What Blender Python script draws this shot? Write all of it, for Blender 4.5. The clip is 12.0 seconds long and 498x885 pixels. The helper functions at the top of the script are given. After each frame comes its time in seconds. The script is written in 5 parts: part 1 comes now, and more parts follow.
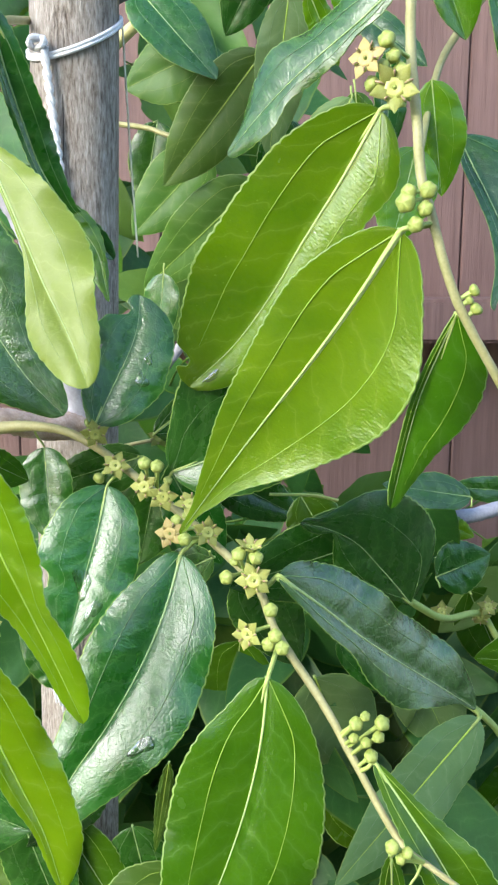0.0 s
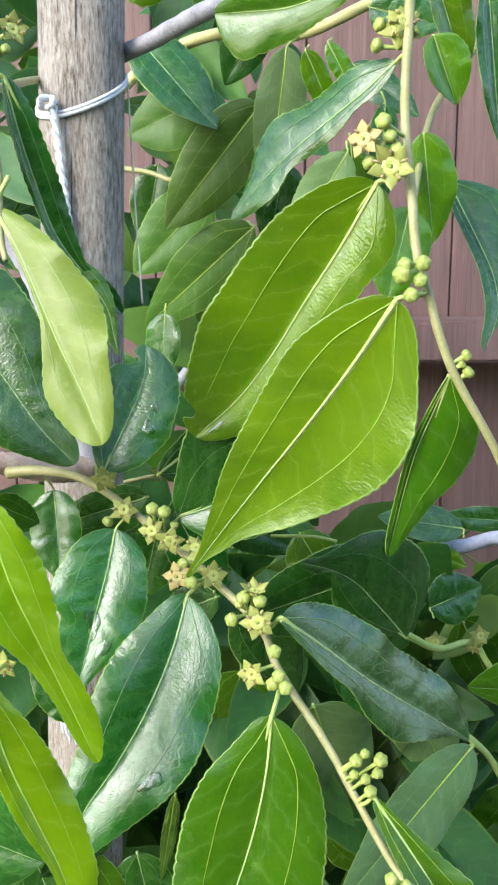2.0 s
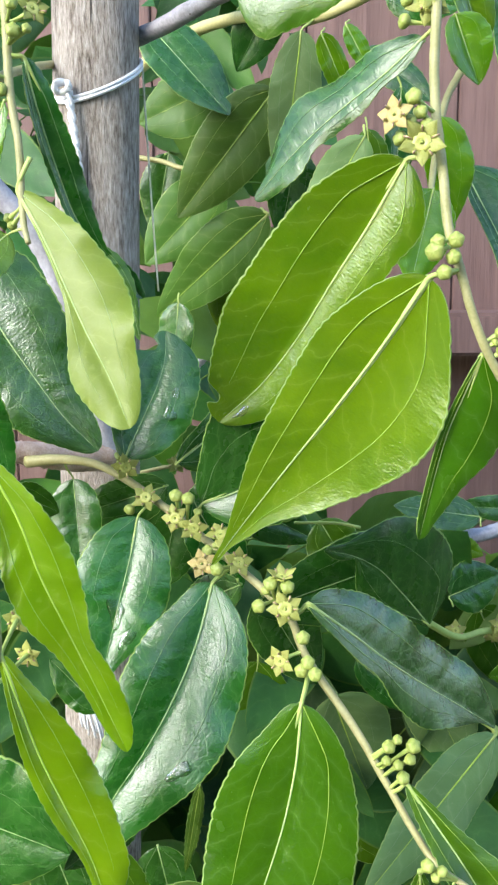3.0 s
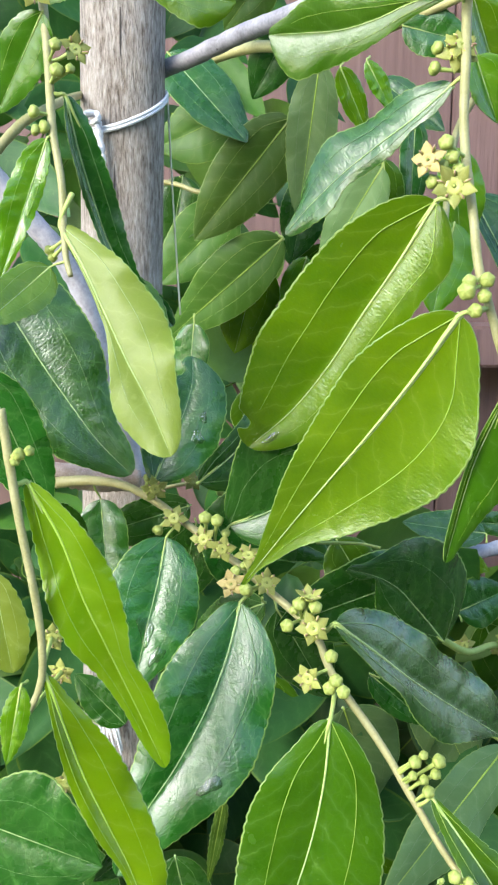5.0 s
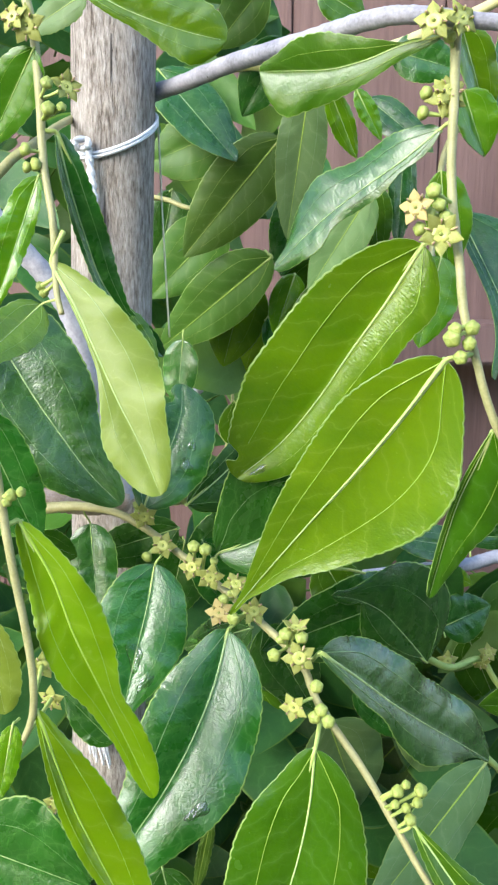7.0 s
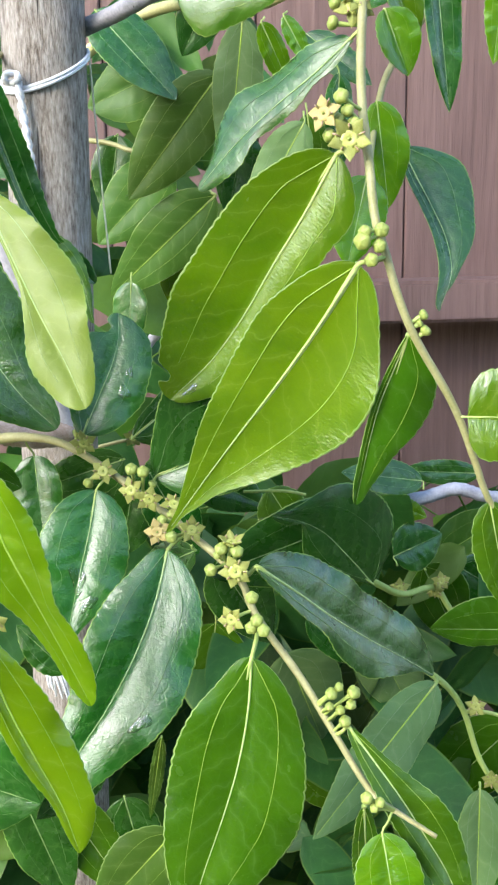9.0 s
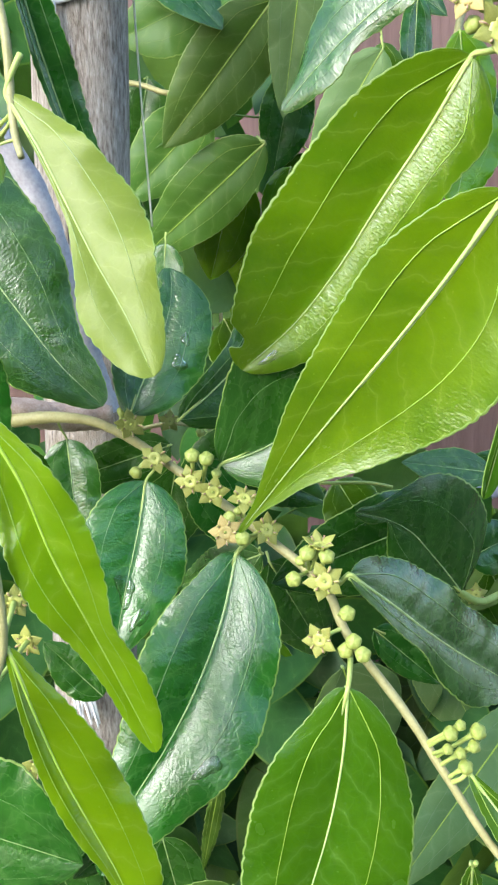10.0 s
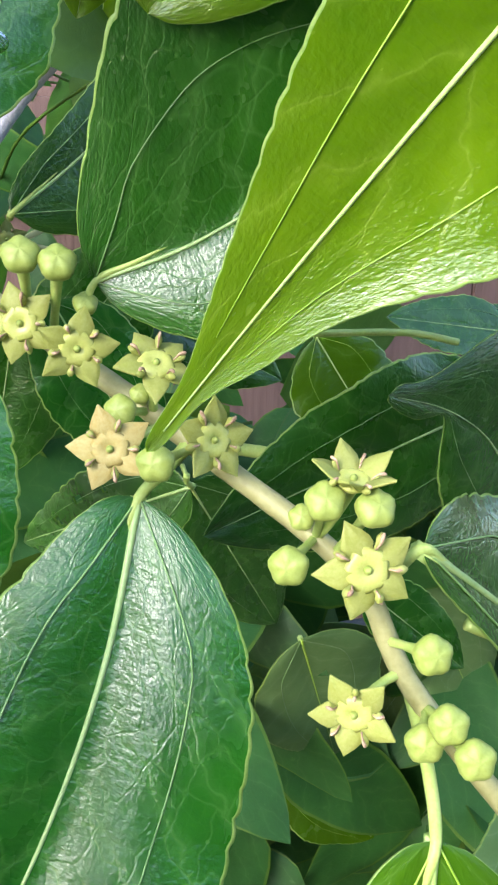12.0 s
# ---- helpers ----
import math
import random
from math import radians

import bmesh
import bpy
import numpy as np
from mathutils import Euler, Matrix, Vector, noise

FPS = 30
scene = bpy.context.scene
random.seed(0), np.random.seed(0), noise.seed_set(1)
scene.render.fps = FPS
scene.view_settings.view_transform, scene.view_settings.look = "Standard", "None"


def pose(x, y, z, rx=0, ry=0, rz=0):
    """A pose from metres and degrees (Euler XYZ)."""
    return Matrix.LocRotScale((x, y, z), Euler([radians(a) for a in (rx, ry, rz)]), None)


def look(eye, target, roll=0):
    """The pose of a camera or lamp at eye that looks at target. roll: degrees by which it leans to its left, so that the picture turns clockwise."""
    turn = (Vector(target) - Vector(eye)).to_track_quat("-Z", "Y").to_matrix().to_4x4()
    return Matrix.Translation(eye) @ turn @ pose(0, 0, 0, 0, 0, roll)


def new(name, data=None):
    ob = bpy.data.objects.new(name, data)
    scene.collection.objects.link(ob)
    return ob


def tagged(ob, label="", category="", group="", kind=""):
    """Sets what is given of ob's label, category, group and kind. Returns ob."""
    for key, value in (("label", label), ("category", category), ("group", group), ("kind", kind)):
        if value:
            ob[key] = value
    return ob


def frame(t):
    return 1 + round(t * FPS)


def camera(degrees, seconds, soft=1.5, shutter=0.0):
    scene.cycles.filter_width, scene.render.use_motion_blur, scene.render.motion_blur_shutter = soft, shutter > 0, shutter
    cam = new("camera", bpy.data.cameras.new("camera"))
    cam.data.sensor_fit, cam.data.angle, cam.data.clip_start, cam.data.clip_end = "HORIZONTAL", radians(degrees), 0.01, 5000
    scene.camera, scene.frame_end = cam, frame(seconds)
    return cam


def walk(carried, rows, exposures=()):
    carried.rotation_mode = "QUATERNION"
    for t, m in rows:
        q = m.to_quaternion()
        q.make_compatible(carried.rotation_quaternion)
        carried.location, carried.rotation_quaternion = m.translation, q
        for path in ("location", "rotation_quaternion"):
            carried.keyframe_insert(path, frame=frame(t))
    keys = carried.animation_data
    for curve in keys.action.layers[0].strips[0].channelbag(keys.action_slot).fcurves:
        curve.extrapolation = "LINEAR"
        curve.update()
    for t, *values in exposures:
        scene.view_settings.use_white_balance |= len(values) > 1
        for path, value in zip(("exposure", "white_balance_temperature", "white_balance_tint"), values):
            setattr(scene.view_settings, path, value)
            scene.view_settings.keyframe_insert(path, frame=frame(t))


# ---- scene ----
cam = camera(31.0, 12.0, soft=2.35)
EXPOSURES = ((0.0, 2.22, 6450, 6), (9.6, 2.22, 6450, 6), (10.5, 2.36, 6400, 7), (12.0, 2.36, 6400, 7))
# seconds, eye x y z, turn x y z
ROWS = [
    (0.0, 0.0018, 0.0006, 1.2022, 78.02, -0.12, -0.68),
    (0.5, -0.0023, 0.0021, 1.2020, 77.98, 0.02, -0.93),
    (1.0, 0.0007, -0.0016, 1.2065, 77.92, 0.13, -0.78),
    (1.5, -0.0002, -0.0073, 1.2127, 78.12, 0.11, -0.84),
    (2.0, -0.0012, -0.0072, 1.2130, 78.59, -0.08, -1.28),
    (2.5, -0.0018, -0.0070, 1.2074, 78.85, 0.32, -1.56),
    (3.0, -0.0078, -0.0052, 1.2093, 78.53, 0.40, -1.64),
    (4.8, -0.0144, -0.0082, 1.2168, 78.21, 0.03, -1.74),
    (5.0, -0.0189, -0.0110, 1.2154, 78.82, -0.10, -2.68),
    (5.5, -0.0160, -0.0160, 1.2211, 78.61, 0.05, -2.67),
    (6.0, -0.0179, -0.0182, 1.2243, 78.62, -0.12, -3.24),
    (6.5, -0.0197, -0.0128, 1.2212, 78.58, -0.29, -3.53),
    (6.7, -0.0193, -0.0107, 1.2242, 78.28, -0.59, -3.44),
    (8.3, -0.0208, -0.0208, 1.2315, 76.69, -0.33, -3.38),
    (8.5, -0.0245, -0.0172, 1.2173, 77.50, -0.67, -4.60),
    (9.0, -0.0051, -0.0194, 1.2141, 76.40, 1.11, -4.26),
    (9.5, -0.0166, -0.0104, 1.2096, 76.33, 1.28, -4.59),
    (10.0, -0.0239, 0.0208, 1.2024, 75.98, 0.68, -5.30),
    (10.5, -0.0261, 0.0984, 1.1887, 70.94, 0.13, -8.92),
    (11.0, -0.0290, 0.1212, 1.1773, 70.87, -0.01, -11.68),
    (11.5, -0.0256, 0.1229, 1.1709, 70.76, -1.11, -12.95),
    (12.0, -0.0175, 0.1252, 1.1675, 68.69, -1.01, -12.44),
]
walk(cam, [(t, pose(x, y, z, rx, ry, rz)) for t, x, y, z, rx, ry, rz in ROWS], EXPOSURES)
# ---- end of camera ----
# ---- light ----
world = bpy.data.worlds.new("sky")
scene.world = world
world.use_nodes = True
wn = world.node_tree.nodes
sky = wn.new("ShaderNodeTexSky")
sky.sky_type, sky.sun_disc = "NISHITA", False
sky.sun_elevation, sky.sun_rotation = radians(33), radians(227)
sky.air_density, sky.dust_density, sky.ozone_density = 1.0, 1.2, 1.0
world.node_tree.links.new(sky.outputs["Color"], wn["Background"].inputs["Color"])
wn["Background"].inputs["Strength"].default_value = 0.15

sun = new("sun", bpy.data.lights.new("sun", "SUN"))
sun.data.energy, sun.data.angle, sun.data.color = 0.82, radians(28), (1.0, 0.98, 0.95)
sun.matrix_world = look((-0.62, -0.58, 0.55), (0, 0, 0))


# ---- materials ----
def material(name):
    m = bpy.data.materials.new(name)
    m.use_nodes = True
    return m, m.node_tree.nodes, m.node_tree.links, m.node_tree.nodes["Principled BSDF"]


def coords(nodes, links, kind, scale):
    tc, mp = nodes.new("ShaderNodeTexCoord"), nodes.new("ShaderNodeMapping")
    mp.inputs["Scale"].default_value = scale
    links.new(tc.outputs[kind], mp.inputs["Vector"])
    return mp.outputs["Vector"]


def noise_tex(nodes, links, vec, scale, detail=3.0, rough=0.55):
    n = nodes.new("ShaderNodeTexNoise")
    n.inputs["Scale"].default_value, n.inputs["Detail"].default_value, n.inputs["Roughness"].default_value = scale, detail, rough
    links.new(vec, n.inputs["Vector"])
    return n.outputs["Fac"]


def ramp(nodes, links, fac, stops):
    r = nodes.new("ShaderNodeValToRGB")
    e = r.color_ramp.elements
    while len(e) < len(stops):
        e.new(0.5)
    for el, (pos, col) in zip(e, stops):
        el.position, el.color = pos, (*col, 1) if len(col) == 3 else col
    links.new(fac, r.inputs["Fac"])
    return r.outputs["Color"]


def calc(nodes, links, op, a, b=0.0, c=0.0):
    m = nodes.new("ShaderNodeMath")
    m.operation = op
    for sock, v in zip(m.inputs, (a, b, c)):
        if isinstance(v, (int, float)):
            sock.default_value = v
        else:
            links.new(v, sock)
    return m.outputs[0]


def blend(nodes, links, fac, a, b):
    m = nodes.new("ShaderNodeMix")
    m.data_type = "RGBA"
    for sock, v in ((m.inputs["Factor"], fac), (m.inputs[6], a), (m.inputs[7], b)):
        if isinstance(v, (int, float)):
            sock.default_value = v
        elif isinstance(v, tuple):
            sock.default_value = (*v, 1)
        else:
            links.new(v, sock)
    return m.outputs[2]


def leaf_material(name, low, high, vein, rough, see, bumpy=1.0, net=0.35, spec=0.5, glow=(0.20, 0.42, 0.015), coat=0.2):
    """A leaf's face: two greens, side veins and a net of fine veins laid out in metres on the blade, a crinkled shine, light shining through."""
    m, n, l, p = material(name)
    uv = coords(n, l, "UV", (1, 1, 1))
    sep = n.new("ShaderNodeSeparateXYZ")
    l.new(uv, sep.inputs[0])
    side = calc(n, l, "ABSOLUTE", sep.outputs[0])

    def band(value, near, far, low_value, high_value):
        r = n.new("ShaderNodeMapRange")
        for key, v in zip(("From Min", "From Max", "To Min", "To Max"), (near, far, low_value, high_value)):
            r.inputs[key].default_value = v
        l.new(value, r.inputs["Value"])
        return r.outputs[0]

    warp = noise_tex(n, l, uv, 160, 2)
    # side veins run forward from the midrib about every 7 mm
    run = calc(n, l, "SUBTRACT", sep.outputs[1], calc(n, l, "MULTIPLY", side, 0.85))
    run = calc(n, l, "ADD", run, calc(n, l, "MULTIPLY", warp, 0.0075))
    wave = calc(n, l, "PINGPONG", run, 0.0036)
    veins = band(wave, 0.0, 0.00030, 1.0, 0.0)
    shift = n.new("ShaderNodeVectorMath")
    shift.operation = "MULTIPLY_ADD"
    shift.inputs[1].default_value = (0.004, 0.004, 0)
    spread = n.new("ShaderNodeTexNoise")
    spread.inputs["Scale"].default_value = 220
    l.new(uv, spread.inputs["Vector"])
    l.new(spread.outputs["Color"], shift.inputs[0])
    l.new(uv, shift.inputs[2])

    def cells(scale):
        v = n.new("ShaderNodeTexVoronoi")
        v.feature = "DISTANCE_TO_EDGE"
        v.inputs["Scale"].default_value = scale
        l.new(shift.outputs[0], v.inputs["Vector"])
        return v.outputs["Distance"]

    wide, fine = cells(270), cells(760)
    mesh = calc(n, l, "MAXIMUM", band(wide, 0.0, 0.055, net, 0.0), band(fine, 0.0, 0.07, net * 0.2, 0.0))
    mottle = calc(n, l, "MULTIPLY_ADD", noise_tex(n, l, coords(n, l, "Object", (1, 1, 1)), 70, 5, 0.65), 2.2, -0.6)
    mottle = calc(n, l, "MINIMUM", calc(n, l, "MAXIMUM", mottle, 0.0), 1.0)
    info = n.new("ShaderNodeObjectInfo")
    base = blend(n, l, mottle, low, high)
    # a paler stripe beside the side veins
    base = blend(n, l, band(wave, 0.0, 0.0016, 0.10, 0.0), base, vein)
    hsv = n.new("ShaderNodeHueSaturation")
    l.new(calc(n, l, "MULTIPLY_ADD", info.outputs["Random"], 0.024, 0.488), hsv.inputs["Hue"])
    l.new(calc(n, l, "MULTIPLY_ADD", info.outputs["Random"], 0.36, 0.82), hsv.inputs["Value"])
    l.new(base, hsv.inputs["Color"])
    lines = calc(n, l, "MAXIMUM", calc(n, l, "MULTIPLY", veins, 0.18), calc(n, l, "MULTIPLY", mesh, 0.40))
    colour = blend(n, l, lines, hsv.outputs["Color"], vein)
    # small pale flecks, and a few yellowed patches
    fleck = calc(n, l, "GREATER_THAN", noise_tex(n, l, uv, 900, 1), 0.74)
    colour = blend(n, l, calc(n, l, "MULTIPLY", fleck, 0.25), colour, vein)
    patch = band(noise_tex(n, l, uv, 190, 3), 0.66, 0.74, 0.0, 0.35)
    colour = blend(n, l, patch, colour, vein)
    l.new(colour, p.inputs["Base Color"])
    p.inputs["Specular IOR Level"].default_value = spec
    p.inputs["Coat Weight"].default_value, p.inputs["Coat Roughness"].default_value = coat, 0.10
    smear = noise_tex(n, l, uv, 95, 4)
    l.new(calc(n, l, "MULTIPLY_ADD", smear, 0.24, rough - 0.12), p.inputs["Roughness"])
    # short creases across the blade, deepest beside the midrib
    crease = calc(n, l, "ABSOLUTE", calc(n, l, "MULTIPLY_ADD", noise_tex(n, l, coords(n, l, "UV", (0.30, 1, 1)), 1200, 2, 0.5), 2.0, -1.0))
    crease = calc(n, l, "MULTIPLY", crease, band(side, 0.0006, 0.0075, 1.0, 0.30))
    grain = noise_tex(n, l, coords(n, l, "UV", (0.7, 1, 1)), 1700, 2)
    fold = calc(n, l, "ABSOLUTE", calc(n, l, "MULTIPLY_ADD", noise_tex(n, l, shift.outputs[0], 560, 2, 0.5), 2.0, -1.0))
    swell = noise_tex(n, l, uv, 120, 2)
    height = calc(n, l, "ADD", calc(n, l, "MULTIPLY", crease, -0.20), calc(n, l, "MULTIPLY", swell, 0.55))
    height = calc(n, l, "MULTIPLY_ADD", grain, 0.17, height)
    height = calc(n, l, "MULTIPLY_ADD", fold, -0.11, height)
    height = calc(n, l, "MULTIPLY_ADD", veins, -0.04, height)
    height = calc(n, l, "MULTIPLY_ADD", mesh, -0.12, height)
    bump = n.new("ShaderNodeBump")
    bump.inputs["Strength"].default_value, bump.inputs["Distance"].default_value = 0.6 * bumpy, 0.0008
    l.new(height, bump.inputs["Height"])
    l.new(bump.outputs[0], p.inputs["Normal"])
    l.new(bump.outputs[0], p.inputs["Coat Normal"])
    t = n.new("ShaderNodeBsdfTranslucent")
    t.inputs["Color"].default_value = (*glow, 1)
    mix = n.new("ShaderNodeMixShader")
    mix.inputs[0].default_value = see
    l.new(p.outputs[0], mix.inputs[1])
    l.new(t.outputs[0], mix.inputs[2])
    l.new(mix.outputs[0], n["Material Output"].inputs["Surface"])
    return m


def soft_material(name, low, high, rough, scale, bump_mm=0.0, see=0.0, spec=0.4, stretch=(1, 1, 1)):
    """Stems, sepals, buds: two colours mixed by noise at two sizes, with a fine relief."""
    m, n, l, p = material(name)
    vec = coords(n, l, "Object", stretch)
    a, b = noise_tex(n, l, vec, scale, 4), noise_tex(n, l, vec, scale * 7, 3)
    fac = calc(n, l, "MULTIPLY_ADD", b, 0.45, calc(n, l, "MULTIPLY", a, 0.55))
    colour = ramp(n, l, fac, [(0.32, low), (0.68, high)])
    l.new(colour, p.inputs["Base Color"])
    p.inputs["Roughness"].default_value, p.inputs["Specular IOR Level"].default_value = rough, spec
    if bump_mm:
        bump = n.new("ShaderNodeBump")
        bump.inputs["Distance"].default_value, bump.inputs["Strength"].default_value = bump_mm / 1000, 0.7
        l.new(fac, bump.inputs["Height"])
        l.new(bump.outputs[0], p.inputs["Normal"])
    if see:
        t, mix = n.new("ShaderNodeBsdfTranslucent"), n.new("ShaderNodeMixShader")
        l.new(colour, t.inputs["Color"])
        mix.inputs[0].default_value = see
        l.new(p.outputs[0], mix.inputs[1])
        l.new(t.outputs[0], mix.inputs[2])
        l.new(mix.outputs[0], n["Material Output"].inputs["Surface"])
    return m


# face, underside, margin and vein of each sort of leaf
UNDER = leaf_material("leaf_underside", (0.13, 0.24, 0.05), (0.20, 0.33, 0.08), (0.42, 0.52, 0.2), 0.5, 0.22, 0.6, 0.25, 0.4)
MARGIN = soft_material("leaf_margin", (0.18, 0.31, 0.05), (0.30, 0.42, 0.11), 0.4, 300, see=0.3)
RIB_PALE = soft_material("vein_pale", (0.30, 0.42, 0.10), (0.43, 0.54, 0.20), 0.4, 300, 0.05)
RIB_DARK = soft_material("vein_green", (0.22, 0.34, 0.11), (0.36, 0.47, 0.20), 0.4, 300, 0.05)
RIB_YOUNG = soft_material("vein_young", (0.26, 0.42, 0.03), (0.38, 0.52, 0.08), 0.4, 300, 0.05)
SIDE_YOUNG = soft_material("side_vein_young", (0.22, 0.38, 0.025), (0.32, 0.47, 0.06), 0.4, 300, 0.05)
SIDE_DARK = soft_material("side_vein_dark", (0.11, 0.23, 0.06), (0.24, 0.36, 0.14), 0.4, 300, 0.05)
DARK = (leaf_material("leaf_dark", (0.010, 0.058, 0.004), (0.022, 0.100, 0.007), (0.12, 0.26, 0.06), 0.27, 0.10, 0.82, 0.42, 0.56, (0.05, 0.28, 0.01), 0.23), UNDER, MARGIN, RIB_DARK, SIDE_DARK)
MID = (leaf_material("leaf_green", (0.028, 0.092, 0.002), (0.052, 0.135, 0.004), (0.15, 0.27, 0.05), 0.24, 0.18, 0.7, 0.15, 0.40, (0.14, 0.33, 0.008), 0.15), UNDER, MARGIN, RIB_PALE, SIDE_YOUNG)
YOUNG = (leaf_material("leaf_young", (0.044, 0.134, 0.001), (0.108, 0.224, 0.003), (0.28, 0.40, 0.05), 0.23, 0.24, 0.95, 0.06, 0.5, (0.25, 0.45, 0.008), coat=0.40), UNDER, MARGIN, RIB_PALE, SIDE_YOUNG)
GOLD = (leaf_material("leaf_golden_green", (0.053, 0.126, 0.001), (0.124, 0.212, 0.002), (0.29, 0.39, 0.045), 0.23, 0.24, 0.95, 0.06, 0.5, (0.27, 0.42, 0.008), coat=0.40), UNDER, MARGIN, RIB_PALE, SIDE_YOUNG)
# yellow-green young leaves, base colour also brightened for light falling through them
SPRING_LIT = (leaf_material("leaf_spring_lit", (0.120, 0.250, 0.002), (0.190, 0.325, 0.005), (0.36, 0.46, 0.06), 0.22, 0.36, 0.7, 0.08, 0.5, (0.32, 0.48, 0.01), 0.3), UNDER, MARGIN, RIB_YOUNG, SIDE_YOUNG)
LIME = (leaf_material("leaf_lime", (0.140, 0.210, 0.018), (0.195, 0.265, 0.034), (0.36, 0.44, 0.13), 0.34, 0.28, 0.55, 0.2, 0.25, (0.30, 0.42, 0.02), coat=0.05), UNDER, MARGIN, RIB_PALE, RIB_PALE)
PALE = (leaf_material("leaf_backside", (0.088, 0.160, 0.050), (0.140, 0.222, 0.078), (0.30, 0.40, 0.18), 0.5, 0.22, 0.5, 0.12, 0.25, (0.16, 0.34, 0.03), coat=0.03), UNDER, MARGIN, RIB_YOUNG, SIDE_DARK)
OLIVE = (leaf_material("leaf_olive", (0.038, 0.092, 0.010), (0.062, 0.135, 0.015), (0.24, 0.34, 0.09), 0.48, 0.25, 0.5, 0.12, 0.25, coat=0.05), UNDER, MARGIN, RIB_YOUNG, SIDE_YOUNG)

DEEP = tuple(leaf_material("leaf_deep_" + q, a, b, (0.10, 0.20, 0.05), 0.5, 0.15, 0.6, 0.15, 0.3, (0.08, 0.25, 0.02), 0.0) for q, a, b in (("dark", (0.014, 0.068, 0.014), (0.030, 0.125, 0.022)), ("green", (0.034, 0.115, 0.008), (0.062, 0.170, 0.013)), ("olive", (0.052, 0.115, 0.012), (0.088, 0.170, 0.020))))
TWIG = soft_material("green_twig", (0.22, 0.215, 0.075), (0.34, 0.32, 0.155), 0.5, 260, 0.1)
TWIG_OLD = soft_material("ripening_twig", (0.40, 0.36, 0.16), (0.56, 0.54, 0.24), 0.55, 220, 0.15)
TWIG_PINK = soft_material("blushed_twig", (0.215, 0.200, 0.075), (0.33, 0.31, 0.145), 0.5, 240, 0.12)
BARK = soft_material("grey_bark", (0.17, 0.165, 0.185), (0.37, 0.36, 0.40), 0.75, 160, 0.5)
BARK_PALE = soft_material("pale_bark", (0.27, 0.26, 0.30), (0.48, 0.47, 0.52), 0.75, 160, 0.5)
BARK_RED = soft_material("node_bark", (0.26, 0.17, 0.13), (0.50, 0.40, 0.35), 0.75, 260, 0.5)
SEPAL = soft_material("sepal", (0.345, 0.375, 0.075), (0.475, 0.50, 0.165), 0.45, 500, 0.05, 0.35, 0.3)
SEPAL_OLD = soft_material("sepal_faded", (0.42, 0.31, 0.09), (0.52, 0.45, 0.20), 0.5, 500, 0.05, 0.2, 0.3)
DISC = soft_material("nectar_disc", (0.40, 0.43, 0.09), (0.50, 0.52, 0.17), 0.3, 700, 0.06, 0.15, 0.5)
STAMEN = soft_material("stamen", (0.26, 0.13, 0.08), (0.52, 0.38, 0.26), 0.5, 900)
BUD = soft_material("bud", (0.22, 0.28, 0.045), (0.33, 0.38, 0.10), 0.45, 420, 0.06, 0.1)
STALK = soft_material("stalk", (0.27, 0.37, 0.07), (0.41, 0.48, 0.15), 0.5, 420)


def wood_material():
    m, n, l, p = material("weathered_wood")
    fine = noise_tex(n, l, coords(n, l, "Object", (1, 1, 0.19)), 1350, 5, 0.72)
    wide = noise_tex(n, l, coords(n, l, "Object", (1, 1, 0.10)), 330, 4)
    stain = noise_tex(n, l, coords(n, l, "Object", (1, 1, 0.5)), 40, 3)
    fac = calc(n, l, "MULTIPLY_ADD", fine, 0.74, calc(n, l, "MULTIPLY", wide, 0.26))
    grey = ramp(n, l, fac, [(0.37, (0.055, 0.045, 0.038)), (0.45, (0.20, 0.175, 0.155)), (0.54, (0.33, 0.30, 0.275)), (0.66, (0.50, 0.47, 0.44))])
    tan = blend(n, l, calc(n, l, "MULTIPLY", stain, 0.32), grey, (0.36, 0.27, 0.19))
    l.new(tan, p.inputs["Base Color"])
    p.inputs["Roughness"].default_value, p.inputs["Specular IOR Level"].default_value = 0.8, 0.25
    bump = n.new("ShaderNodeBump")
    bump.inputs["Distance"].default_value, bump.inputs["Strength"].default_value = 0.0012, 0.9
    l.new(fac, bump.inputs["Height"])
    l.new(bump.outputs[0], p.inputs["Normal"])
    return m


def fence_material():
    m, n, l, p = material("stained_fence")
    info = n.new("ShaderNodeObjectInfo")
    grain = noise_tex(n, l, coords(n, l, "Object", (1, 1, 0.05)), 170, 5)
    cloud = noise_tex(n, l, coords(n, l, "Object", (1, 1, 0.3)), 12, 4)
    fac = calc(n, l, "MULTIPLY_ADD", grain, 0.5, calc(n, l, "MULTIPLY", cloud, 0.5))
    fac = calc(n, l, "ADD", fac, calc(n, l, "MULTIPLY_ADD", info.outputs["Random"], 0.1, -0.05))
    l.new(ramp(n, l, fac, [(0.3, (0.088, 0.048, 0.042)), (0.7, (0.195, 0.116, 0.102))]), p.inputs["Base Color"])
    p.inputs["Roughness"].default_value = 0.75
    bump = n.new("ShaderNodeBump")
    bump.inputs["Distance"].default_value, bump.inputs["Strength"].default_value = 0.002, 0.6
    l.new(grain, bump.inputs["Height"])
    l.new(bump.outputs[0], p.inputs["Normal"])
    return m


